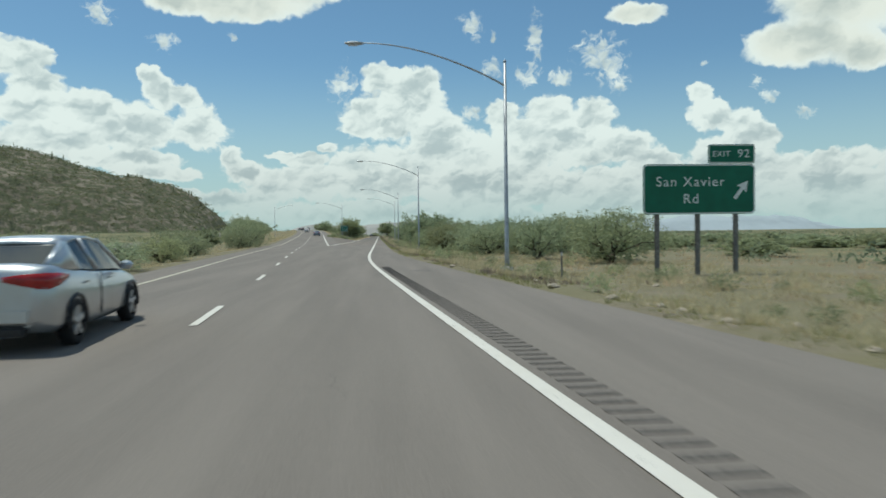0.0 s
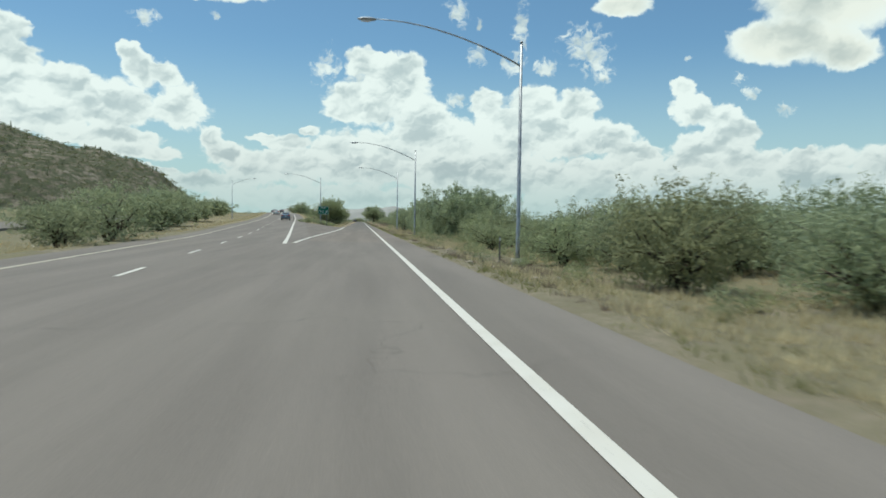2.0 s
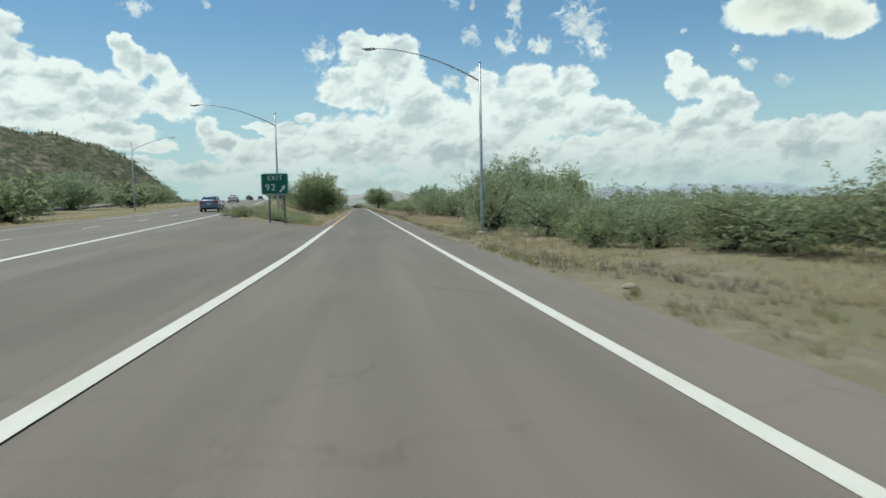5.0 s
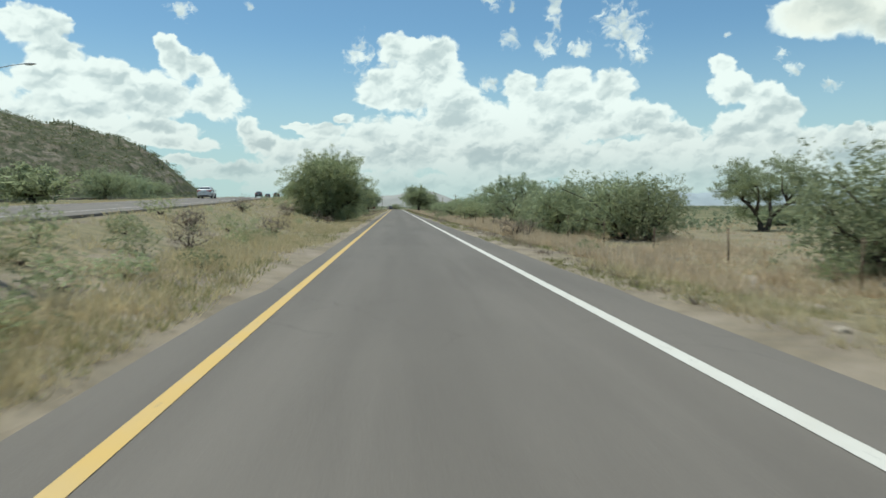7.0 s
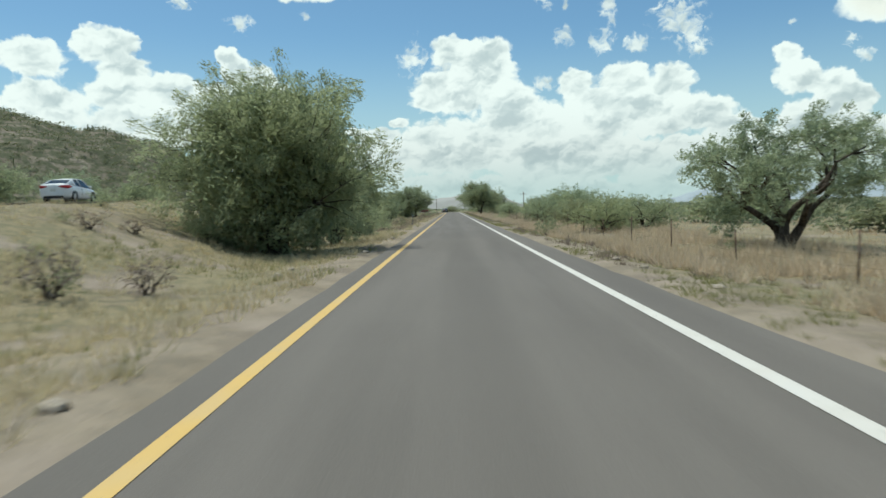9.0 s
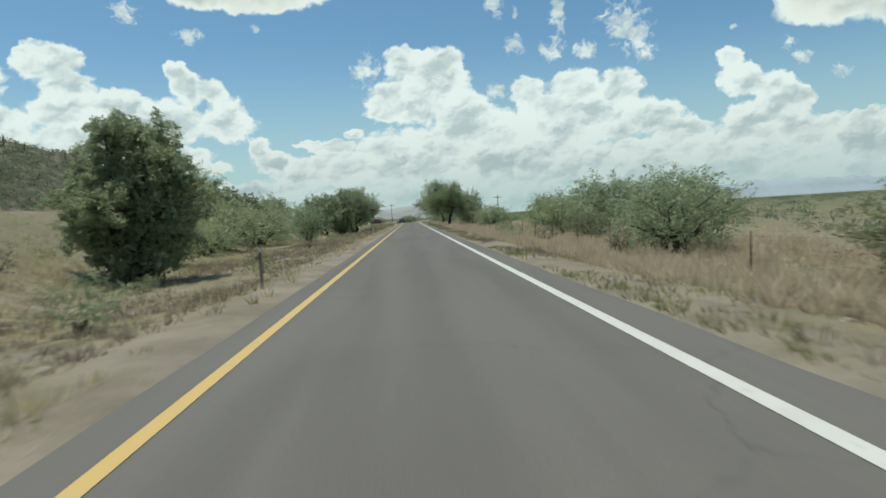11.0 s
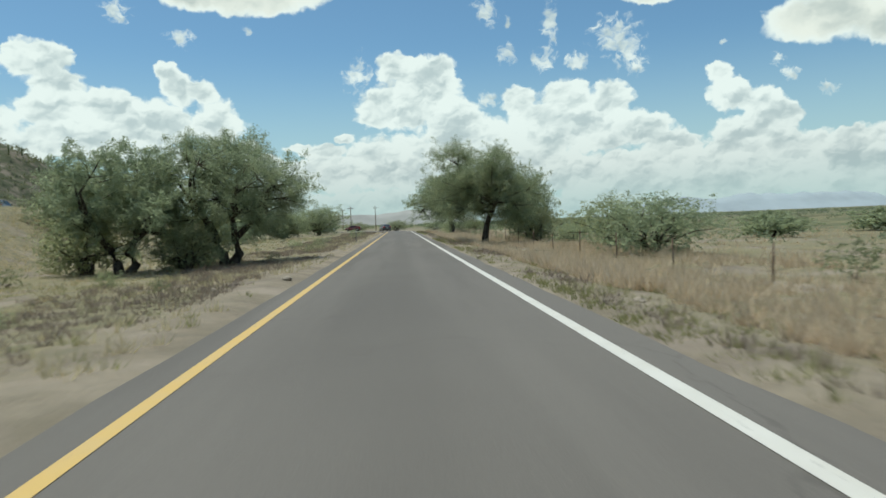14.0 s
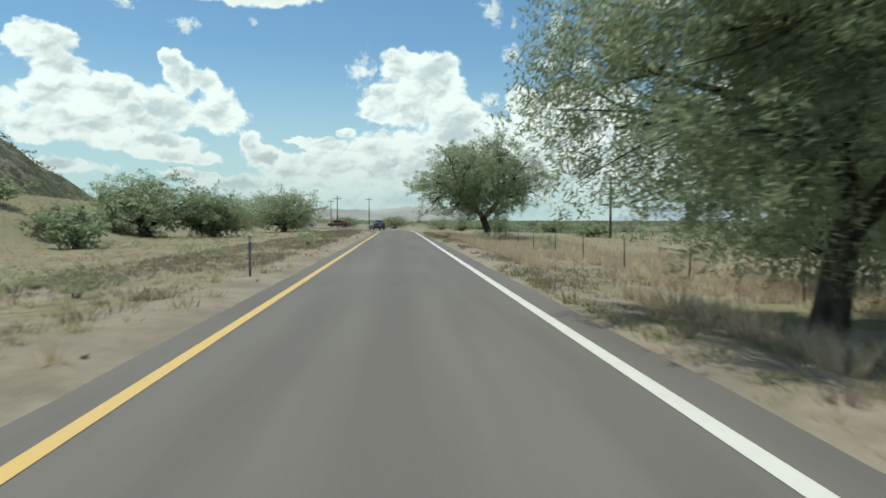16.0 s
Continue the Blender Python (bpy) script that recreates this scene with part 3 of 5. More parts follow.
GROOVE_DARK = plain("dark_worn_asphalt", (0.128, 0.115, 0.104), 0.95, 0.0, 0.1, 0.3, 20.0)
build_lines()


# ---------------------------------------------------------------- hills
RIDGE = [(-14, 0.0), (4, 21.0), (22, 38.0), (46, 50.0), (98, 64.0), (147, 77.0), (195, 90.0), (300, 108.0), (500, 125.0)]


def build_hill():
    """The rocky hill behind the freeway: a ridge that falls towards the camera's way."""
    rng = np.random.RandomState(5)
    verts, faces = [], []
    nx, ny = 130, 90
    x0, x1, y0, y1 = -760.0, -90.0, 300.0, 1150.0
    for j in range(ny):
        for i in range(nx):
            x, y = x0 + (x1 - x0) * i / (nx - 1), y0 + (y1 - y0) * j / (ny - 1)
            # ridge line from its foot at (-165, 690) up to the left
            along = (-158 - x)
            ridge = lerp_table(RIDGE, along)
            mid = 690 - 0.10 * along
            off = (y - mid) / (120 + 0.40 * max(along, 0))
            h = ridge * max(0.0, 1 - off * off) ** 0.8 if abs(off) < 1 else 0.0
            v = Vector((x, y, 0))
            r = noise.noise(v * 0.018) * 7 + noise.noise(v * 0.05) * 3.5 + noise.noise(v * 0.14) * 1.6
            z = h + r * smooth01(h / 22.0)
            verts.append((x, y, z - 0.6))
    faces = [(j * nx + i, j * nx + i + 1, (j + 1) * nx + i + 1, (j + 1) * nx + i) for j in range(ny - 1) for i in range(nx - 1)]
    ob = mesh_object("hill", verts, faces, HILLSIDE, True)
    tagged(ob, "dark rocky desert hill dotted with scrub", "hill", kind="structure")
    # scrub on it
    pts = np.array(verts)
    pts = pts[(pts[:, 2] > 2) & (pts[:, 1] < 760)]
    n = 21000
    base = pts[rng.randint(0, len(pts), n)] + np.c_[rng.uniform(-4, 4, n), rng.uniform(-4, 4, n), np.zeros(n)]
    quads = []
    for k in range(6):
        r = rng.uniform(0.35, 0.95, n)[:, None]
        c = base + rng.normal(0, 0.9, (n, 3)) * [1, 1, 0.6] + np.array([0, 0, 0.75])
        a = rng.normal(0, 1, (n, 3)); a /= np.linalg.norm(a, axis=1)[:, None]
        b = np.cross(a, rng.normal(0, 1, (n, 3))); b /= np.linalg.norm(b, axis=1)[:, None]
        quads.append(np.stack([c - a * r, c + b * r * 0.8, c + a * r], 1))
    ob = new("hill_scrub", quads_mesh("hill_scrub", np.concatenate(quads), HILL_LEAF))
    tagged(ob, "dark green scrub bushes scattered over the hillside", "scrub", kind="stuff")
    # saguaros and poles on the ridge
    bm = bmesh.new()
    for k in range(60):
        p = pts[rng.randint(0, len(pts))]
        if p[2] < 25:
            continue
        h = rng.uniform(3, 6.5)
        tube_into(bm, [(p[0], p[1], p[2] - 0.5), (p[0], p[1], p[2] + h * 0.7), (p[0], p[1], p[2] + h)], [0.28, 0.3, 0.15], 6)
    for k in range(36):      # those that stand out along the ridge
        x = -165 - 330 * rng.rand()
        near = pts[np.abs(pts[:, 0] - x) < 4]
        p = near[np.argmax(near[:, 2] - 0.02 * np.abs(near[:, 1] - 640))] + [rng.uniform(-3, 3), rng.uniform(-14, 4), -0.6]
        h = rng.uniform(2.0, 6.5)
        tube_into(bm, [(p[0], p[1], p[2] - 1.5), (p[0], p[1], p[2] + h * 0.7), (p[0], p[1], p[2] + h)], [0.38, 0.42, 0.2], 6)
    ob = part("saguaro_stand", bm, CREOSOTE_LEAF)
    tagged(ob, "tall green saguaro cacti standing on the hill", "cactus", kind="stuff")


build_hill()


def build_far_hills():
    for name, y, x0, x1, h, seed, label in (("far_hill", 2600, -420, 300, 55, 1, "low hazy brown mesa far beyond the ramp"),
                                           ("far_hill", 3300, 850, 2450, 92, 2, "hazy blue mountain range far to the side"),
                                           ("far_hill", 3000, -1500, -300, 22, 3, "low hazy blue ridge on the horizon")):
        verts, faces = [], []
        n = 80
        for i in range(n + 1):
            t = i / n
            x = x0 + (x1 - x0) * t
            env = smooth01(t * 4) * smooth01((1 - t) * 4)
            z = h * env * (0.75 + 0.35 * noise.noise(Vector((x * 0.004, seed * 5.0, 0))) + 0.12 * noise.noise(Vector((x * 0.02, seed, 0))))
            verts += [(x, y - 160, -4), (x, y - 60, z * 0.55), (x, y, z), (x, y + 150, -4)]
        for i in range(n):
            for k in range(3):
                a = i * 4 + k
                faces.append((a, a + 4, a + 5, a + 1))
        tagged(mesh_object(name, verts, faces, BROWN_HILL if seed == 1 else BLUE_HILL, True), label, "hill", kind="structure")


build_far_hills()


# ---------------------------------------------------------------- trees and shrubs
def leaf_blades(rng, centres, ways, length, width, comb):
    """Three-cornered leaf sprays; comb: how far they follow their twig's direction."""
    n = len(centres)
    a = rng.normal(0, 1, (n, 3))
    a /= np.linalg.norm(a, axis=1)[:, None]
    a = a * (1 - comb) + ways * comb
    a[:, 2] -= 0.12
    a /= np.linalg.norm(a, axis=1)[:, None]
    b = np.cross(a, rng.normal(0, 1, (n, 3)))
    b /= np.linalg.norm(b, axis=1)[:, None] + 1e-9
    l = (length * rng.uniform(0.6, 1.4, n))[:, None]
    w = (width * rng.uniform(0.6, 1.3, n))[:, None]
    return np.stack([centres - a * l - b * w, centres - a * l * 0.7 + b * w, centres + a * l], 1)


def make_tree(name, seed, height, width, clear, stems, clumps, leaves, leaf, leaf_mat, label, comb=0.35, category="tree"):
    """A desert tree: stems from one foot, limbs to its several rounded sub-crowns, twigs and small leaf sprays. clear: height of the bare foot."""
    rng = np.random.RandomState(seed)
    thing = new(name)
    tagged(thing, label, category)
    half, dome = width / 2 * 1.06, clear < 0.5
    low = -0.22 * height if dome else clear * 0.40
    mid, rise = (low + height) / 2, (height - low) / 2
    fine, big = leaves > 20000, leaves > 50000
    wide = [1 + 0.14 * math.sin(k * 1.9 + seed) for k in range(8)]      # an uneven plan
    count = (22 if big else 15) if height > 3 else 9
    lobes = []
    for k in range(count):      # sub-crowns spread over the outside, thickest above
        z = 1 - (1.5 if dome else 1.92) * (k + 0.5) / count
        a = k * 2.39996 + seed + rng.uniform(-0.35, 0.35)
        flat = math.sqrt(max(0.0, 1 - (z * z if dome or z > 0 else abs(z) ** 4)))      # open trees hang full at the sides
        r = rng.uniform(0.27, 0.43) * min(half, rise * 1.25) * (1.12 if dome else 1.0)
        reach = max(half * wide[int(a / 6.2832 * 8) % 8] * rng.uniform(0.86, 1.06) - r, 0.1 * half)
        lift = max(rise * rng.uniform(0.86, 1.03) - r * 0.8, 0.1 * rise)
        lobes.append((np.array([math.cos(a) * flat * reach, math.sin(a) * flat * reach, mid + z * lift + (0.0 if dome else 0.10 * rise * rng.uniform(-1, 1))]), r))
    for k in range(count // 4):      # and a few within
        d = rng.normal(0, 0.32, 3)
        lobes.append((np.array([d[0] * half, d[1] * half, mid + d[2] * rise]), 0.36 * min(half, rise * 1.25)))
    wood = bmesh.new()
    twiggy = clumps < 50      # a leafless bush shows all its twigs
    thick = 0.030 * height if twiggy else 0.033 * height + 0.02
    forks = []
    for j in range(stems):
        a = 2 * math.pi * (j + rng.uniform(-0.3, 0.3)) / stems + seed
        lean = rng.uniform(0.035, 0.08) * width if stems > 1 else rng.uniform(0, 0.05) * width
        foot = np.array([math.cos(a), math.sin(a), 0]) * thick * (0.8 if stems > 1 else 0.0)
        fork = np.array([math.cos(a) * lean, math.sin(a) * lean, max(clear, height * 0.16) * rng.uniform(0.95, 1.3)])
        bow = (foot + fork) / 2 + rng.normal(0, 0.025 * height, 3) * [1, 1, 0.2]
        tube_into(wood, [foot - [0, 0, 0.3], foot + [0, 0, 0.05], bow, fork], [thick * 1.4, thick * 1.1, thick * 0.9, thick * 0.75], 8 if fine else 5)
        if dome or height < 5:
            forks.append(fork)
            continue
        for side in (-1, 1):      # each stem parts into two heavy limbs
            b = a + side * rng.uniform(0.7, 1.3)
            end = fork + np.array([math.cos(b) * 0.15 * width, math.sin(b) * 0.15 * width, 0.18 * height * rng.uniform(0.8, 1.2)])
            knee = fork * 0.5 + end * 0.5 + rng.normal(0, 0.012 * width, 3)
            tube_into(wood, [fork - (knee - fork) * 0.15, knee, end], [thick * 0.72, thick * 0.58, thick * 0.46], 7)
            forks.append(end)
    outs, centres = [], []
    for k in range(clumps):
        c, r = lobes[k % len(lobes)]
        d = rng.normal(0, 1, 3)
        d[2] += 0.25
        d /= np.linalg.norm(d)
        p = c + d * r * rng.uniform(0.45, 1.0) * [1, 1, 0.82]
        p[2] = min(max(p[2], 0.16 * rng.rand() * height if dome else low + 0.10 * rng.rand() * height, 0.1), height)
        centres.append(p)
        outs.append(d)
    for j, (c, r) in enumerate(lobes):
        if height < 2 and not twiggy:
            break
        f = min(forks, key=lambda q: np.linalg.norm((q - c)[:2]))
        m = f * 0.5 + c * 0.5 + rng.normal(0, 0.04 * width, 3) * [1, 1, 0.3] + [0, 0, 0.04 * height]
        tube_into(wood, [f - (m - f) * 0.05, (f + m) / 2 + rng.normal(0, 0.015 * width, 3), m, c], [thick * 0.50, thick * 0.38, thick * 0.24, thick * 0.10], 6 if fine else 4)
        for q in centres[j::len(lobes)][:9 if big or twiggy else (5 if fine else 0)]:
            e = m * 0.45 + c * 0.55
            tube_into(wood, [e, (e + q) / 2 + rng.normal(0, 0.02 * width, 3) * [1, 1, 0.5], q], [thick * (0.2 if twiggy else 0.11), thick * 0.07, thick * 0.02], 3)
    per = max(6, leaves // clumps)
    spray = min(max(0.058 * min(width, height * 1.4), 0.10), 0.62)
    pts, ways = [], []
    for p, d in zip(centres, outs):
        n = rng.poisson(per)
        way = d + rng.normal(0, 0.35, 3) - [0, 0, 0.15]
        way /= np.linalg.norm(way)
        t = rng.uniform(-1.0, 1.0, (n, 1))
        ball = rng.normal(0, 1, (n, 3))
        ball *= (rng.rand(n, 1) ** 0.5) * np.maximum(0.30, 1 - 0.65 * np.abs(t)) / np.linalg.norm(ball, axis=1)[:, None]
        pts.append(p + way * t * spray * 1.25 + ball * spray * [1, 1, 0.8])
        ways.append(np.repeat(way[None], n, 0))
    pts, ways = np.concatenate(pts), np.concatenate(ways)
    keep = pts[:, 2] > 0.05
    blades = leaf_blades(rng, pts[keep], ways[keep], leaf, leaf * 0.30, comb)
    if dome or height > 10:      # coarser sprays that fill the heart of a dense crown
        n = leaves // 6
        d = rng.normal(0, 1, (n, 3))
        d *= rng.rand(n, 1) ** 0.4 * 0.66 / np.linalg.norm(d, axis=1)[:, None]
        p = d * [half, half, rise] + [0, 0, mid]
        p = p[p[:, 2] > 0.2]
        blades = np.concatenate([blades, leaf_blades(rng, p, p / (np.linalg.norm(p, axis=1)[:, None] + 1e-9), leaf * 1.9, leaf * 0.7, 0.2)])
    crown = new("crown", quads_mesh("crown", blades, leaf_mat))
    crown.parent = thing
    part("trunk", wood, BARK, thing, "dark furrowed trunk and limbs")
    return thing


def stand(thing, x, y, turn, sx, sz, sink=0.06):
    m = Matrix.Translation((x, y, land(x, y) - sink)) @ Matrix.Rotation(turn, 4, "Z") @ Matrix.Diagonal((sx, sx, sz, 1))
    thing.matrix_basis = m
    return thing


MESQUITE = "grey-green mesquite tree with dark forked trunk beside the ramp"
# the large trees, each its own
TREES = [  # x, y, height, width, clear foot, stems, clumps, leaves, seed
    (6.9, 402.4, 8.3, 9.5, 1.3, 1, 900, 150000, 11), (12.6, 128.5, 6.4, 13.0, 0.1, 3, 400, 52000, 19), (-9.0, 383.5, 7.7, 8.6, 1.2, 2, 560, 105000, 23),
    (-13.4, 381.0, 6.9, 7.6, 0.9, 2, 300, 42000, 24), (8.3, 457.0, 11.2, 13.4, 1.0, 1, 400, 56000, 15), (12.6, 257.0, 5.9, 8.2, 0.9, 3, 240, 26000, 16),
    (33.6, 242.0, 7.4, 10.5, 1.4, 2, 260, 36000, 17), (-10.9, 305.0, 7.4, 6.6, 0.3, 3, 240, 46000, 18)]
for x, y, h, w, clear, stems, clumps, leaves, seed in TREES:
    stand(make_tree("mesquite_tree", seed, h, w, clear, stems, clumps, leaves, 0.064 if leaves > 100000 else 0.094, MESQUITE_LEAF, MESQUITE), x, y, -seed, 1, 1)
stand(make_tree("palo_verde_tree", 12, 9.2, 10.6, 0.0, 4, 620, 100000, 0.084, PALOVERDE_LEAF, "tall feathery green palo verde tree reaching the ground", 0.75), -8.2, 260.0, 2.0, 1, 1)

KIND = {}
KIND["m"] = [make_tree("mesquite_tree", 31 + k, 6.0, 8.0, 0.25, 2 + k % 2, 260, 13000, 0.106, MESQUITE_LEAF, "broad dark green mesquite tree on the dry verge") for k in range(2)]
KIND["b"] = [make_tree("mesquite_bush", 41 + k, 4.0, 6.0, 0.1, 4, 240, 7200, 0.080, (MESQUITE_LEAF, PALOVERDE_LEAF, CREOSOTE_LEAF)[k], lab, cb, "bush")
             for k, (lab, cb) in enumerate((("dense dark green mesquite bush reaching the ground", 0.35), ("feathery bright green palo verde bush on the verge", 0.6), ("olive green creosote bush on dry soil", 0.5)))]
KIND["f"] = [make_tree("mesquite_bush", 61 + k, 4.0, 6.0, 0.1, 3, 120, 2100, 0.20, (MESQUITE_LEAF, CREOSOTE_LEAF)[k], lab, 0.4, "bush")
             for k, lab in enumerate(("dense green mesquite bush out on the flats", "olive green creosote bush out on the flats"))]
KIND["d"] = [make_tree("dry_bush", 71 + k, 1.5, 2.2, 0.05, 5, 44, 420, 0.05, DEAD_WEED, "leafless brown dry bush among yellow grass", 0.8, "bush") for k in range(2)]
KIND["s"] = [make_tree("low_shrub", 51 + k, 1.5, 2.4, 0.05, 3, 60, 760, 0.056, (CREOSOTE_LEAF, PALOVERDE_LEAF)[k], lab, 0.6, "shrub")
             for k, lab in enumerate(("low olive grey desert shrub on bare soil", "low yellow-green desert shrub in dry grass"))]
USED = set()


def plant(kind, x, y, h, w):
    rng = random.Random(int(x * 31 + y * 17))
    base = KIND[kind][rng.randrange(len(KIND[kind]))]
    bh, bw = {"m": (6.0, 8.0), "b": (4.0, 6.0), "f": (4.0, 6.0), "s": (1.5, 2.4), "d": (1.5, 2.2)}[kind]
    out = w / bw * {"m": 1.16, "b": 1.16, "f": 1.25, "s": 1.0, "d": 1.0}[kind]
    up = h / bh * (0.72 if kind == "f" and x > 18 else 1.0)
    m = Matrix.Translation((x, y, land(x, y) - 0.06)) @ Matrix.Rotation(rng.uniform(0, 6.28), 4, "Z") @ Matrix.Diagonal((out, out, up, 1))
    if base.name in USED:
        copy_thing(base, m).matrix_basis = m
    else:
        USED.add(base.name)
        base.matrix_basis = m


RIGHT_BUSHES = [(9.8, 72, 3.6, 5), (13, 61, 3.0, 6), (14.5, 48, 3.1, 4), (17.5, 41, 3.4, 6.6), (16.5, 73, 3.6, 5), (15, 63, 3.2, 4.5), (21, 65, 3.6, 6),
                (9.8, 83, 2.6, 3.5), (10.6, 108, 3.2, 4.4), (9.8, 100, 2.2, 3.5), (14, 92, 3, 5), (12, 104, 3.2, 4), (12, 97, 2.5, 3.8), (17.5, 96, 2.5, 6), (20, 111, 2.2, 6),
                (25, 86, 3, 6), (11, 141, 3, 5), (16, 149, 3.2, 6), (26, 140, 2.3, 7)]
NEAR_BUSHES = [(12.4, 67, 3, 5), (17.2, 58, 3.2, 5), (24, 71, 4, 7), (12.2, 77, 3, 4), (19.5, 47, 3, 5), (19, 82, 3.2, 6), (11.6, 80, 3, 4.5), (13.5, 85, 3.2, 5), (11.5, 89, 2.8, 4.5), (16, 79, 3.2, 6), (16.8, 88, 3.2, 6)]
RAMP_BUSHES = [(10.2, 225, 4.3, 5.2), (12.4, 219.5, 4.5, 6.4), (13.6, 218, 4.0, 5), (10.9, 235, 3.5, 5.2), (11.8, 230, 3.8, 5.2), (13.2, 190.5, 6.6, 8.6), (16.5, 186, 5.4, 7.0), (8.6, 176, 4.9, 5.4), (10.6, 183, 4.8, 5.2), (10.6, 168.5, 3.4, 4.5), (10.2, 163, 2.6, 2.8), (11.5, 157, 2.3, 4), (16, 160, 2.6, 6), (13, 163, 2.9, 5), (14.8, 168, 3.3, 5), (18.5, 166, 3.2, 6), (9.9, 159, 2.2, 3.5), (13, 154, 2.4, 4), (20, 158, 3, 6), (12.8, 189, 3.1, 4), (14.2, 186, 3.4, 4),
               (14.5, 227, 4, 7.5), (12.6, 199, 4.2, 5.6), (10.2, 277, 3, 5), (14, 281, 3, 6), (11, 291, 3, 5), (9.6, 303, 3.5, 4.8),
               (12, 309, 4, 5.4), (10.6, 318, 2.4, 3.2), (14.6, 352, 4.2, 5.6), (20.6, 349, 5.9, 10.5), (17.5, 358, 4.6, 6.5), (26, 339, 5.0, 8), (11.8, 331, 3.2, 5), (13, 388, 3.7, 5.4), (11.7, 409, 7.2, 5.4), (11.4, 403.5, 3.8, 4.6), (13.2, 399, 1.8, 4.0), (12.0, 379, 3.5, 6.2), (10.8, 225, 3.7, 5), (13, 241, 3.4, 6)]
FAR_BUSHES = [(28, 300, 5, 10), (24, 200, 3, 6), (35, 180, 3.5, 7), (45, 160, 3.5, 8), (26, 270, 3.4, 7), (38, 310, 3.5, 8), (52, 270, 4, 9), (30, 400, 3, 6),
              (55, 420, 4, 9), (40, 450, 3.5, 7), (75, 480, 4, 9), (60, 350, 4, 8), (42, 90, 3.5, 8), (50, 120, 3.5, 8), (38, 60, 3, 7), (22, 430, 2.6, 5),
              (26, 480, 3, 6), (18, 510, 3, 6), (35, 540, 4, 9), (16, 560, 4, 8), (-44, 586, 4.5, 10), (-30, 590, 4.2, 11), (-15, 588, 3.8, 10), (-1, 592, 4.4, 11), (13, 590, 4.0, 10), (27, 594, 4.4, 12), (44, 600, 4.5, 12), (62, 606, 4.6, 13), (-60, 592, 5, 12)]
LEFT_BUSHES = [(-6.9, 268, 4.6, 6), (-7.0, 277, 3.6, 4.5), (-12, 357, 5.2, 5), (-25, 356, 6.2, 9), (-15.4, 346, 4.8, 8), (-11.2, 385, 3.4, 5), (-10.4, 381, 2.8, 4), (-15.6, 382, 3.6, 5.5), (-19.5, 352, 5.4, 8), (-21, 372, 4.6, 7), (-30, 385, 5, 8),
               (-15.9, 336, 4.5, 8), (-26, 404, 6.5, 8), (-13, 315, 4, 5), (-15, 327, 2.9, 6), (-12.5, 290, 4, 5), (-18.5, 503, 7.6, 13.5), (-27.5, 468, 7.6, 13.0), (-20.8, 471, 6.2, 8.0),
               (-21, 470, 4.5, 5), (-37, 456, 2.5, 6), (-31, 430, 2.6, 6), (-30, 520, 5, 9), (-22, 440, 3.4, 4.2), (-26, 445, 2.6, 4.0)]
MEDIAN_BUSHES = [(-16, 101, 4.5, 6.5), (-15.4, 92, 3, 5), (-9.5, 33, 1.9, 4), (-11.2, 46, 2.0, 4.4), (-13, 60, 2.2, 4.4), (-24, 140, 6.2, 8), (-29, 163, 6.4, 9),
                 (-35, 190, 6.4, 9), (-34, 201, 5, 8), (-31, 161, 4, 6), (-27, 121, 4, 6), (-46, 246, 7, 10), (-41, 222, 5, 7), (-42, 262, 5, 9), (-50, 301, 6, 9),
                 (-57, 331, 6, 10), (-20, 80, 3.4, 6), (-24, 55, 3, 6), (-16, 22, 2.4, 5), (-70, 380, 6, 10)]
_b = random.Random(12)
BELT = [(22 + _b.uniform(0, 8), y + _b.uniform(-2, 2), _b.uniform(1.8, 2.5), _b.uniform(5.5, 8)) for y in range(64, 156, 8)]
BELT += [(11.5 + _b.uniform(0, 5), y + _b.uniform(-2, 2), _b.uniform(2.0, 3.0), _b.uniform(3.8, 5.5)) for y in range(60, 156, 9) if not 120 < y < 137]
for x, y, h, w in [(a, b, c + (0.6 if a > 13 and b < 95 else 0.1), d) for a, b, c, d in RIGHT_BUSHES + NEAR_BUSHES + BELT] + RAMP_BUSHES + FAR_BUSHES + LEFT_BUSHES + MEDIAN_BUSHES:
    plant("m" if h >= 5.9 else ("b" if -16 < x < 18.6 or (x < 27 and y < 110) else "f"), x, y, h, w)

for k in range(34):      # dark bushes out on the flats
    plant("f", _b.uniform(34, 120), _b.uniform(60, 210), _b.uniform(2.2, 3.4), _b.uniform(6, 11))
_r = random.Random(3)
for k in range(48):      # weeds on the nose of the gore, thick along its front
    x = _r.uniform(-11.0, -4.3)
    plant("s", x, 184.0 + (4.0 * _r.random() if k < 30 else 30 * _r.random()), _r.uniform(0.6, 1.1), _r.uniform(1.4, 2.4))
for k in range(80):      # olive shrubs thick on the verge before the ramp
    y = _r.uniform(4, 135)
    s = _r.uniform(0.25, 0.62)
    plant("s", lerp_table(PAVED_RIGHT, y) + 1.4 + 7.5 * _r.random(), y, 1.5 * s, 2.6 * s)
for k in range(72):      # and on the slope up to the freeway
    y = _r.uniform(192, 460)
    s = _r.uniform(0.3, 0.7)
    plant("s", _r.uniform(freeway_x(y) + 7.0, -5.5), y, 1.5 * s, 2.4 * s)
for k in range(36):      # low shrubs on the verges
    y = _r.uniform(5, 470)
    side = _r.random()
    x = lerp_table(PAVED_RIGHT, y) + _r.uniform(1.2, 9) if side < 0.55 else (_r.uniform(-11, -5.2) if y > 215 else freeway_x(y) - _r.uniform(8, 16))
    s = _r.uniform(0.4, 1.0)
    plant("s", x, y, 1.5 * s, 2.4 * s)
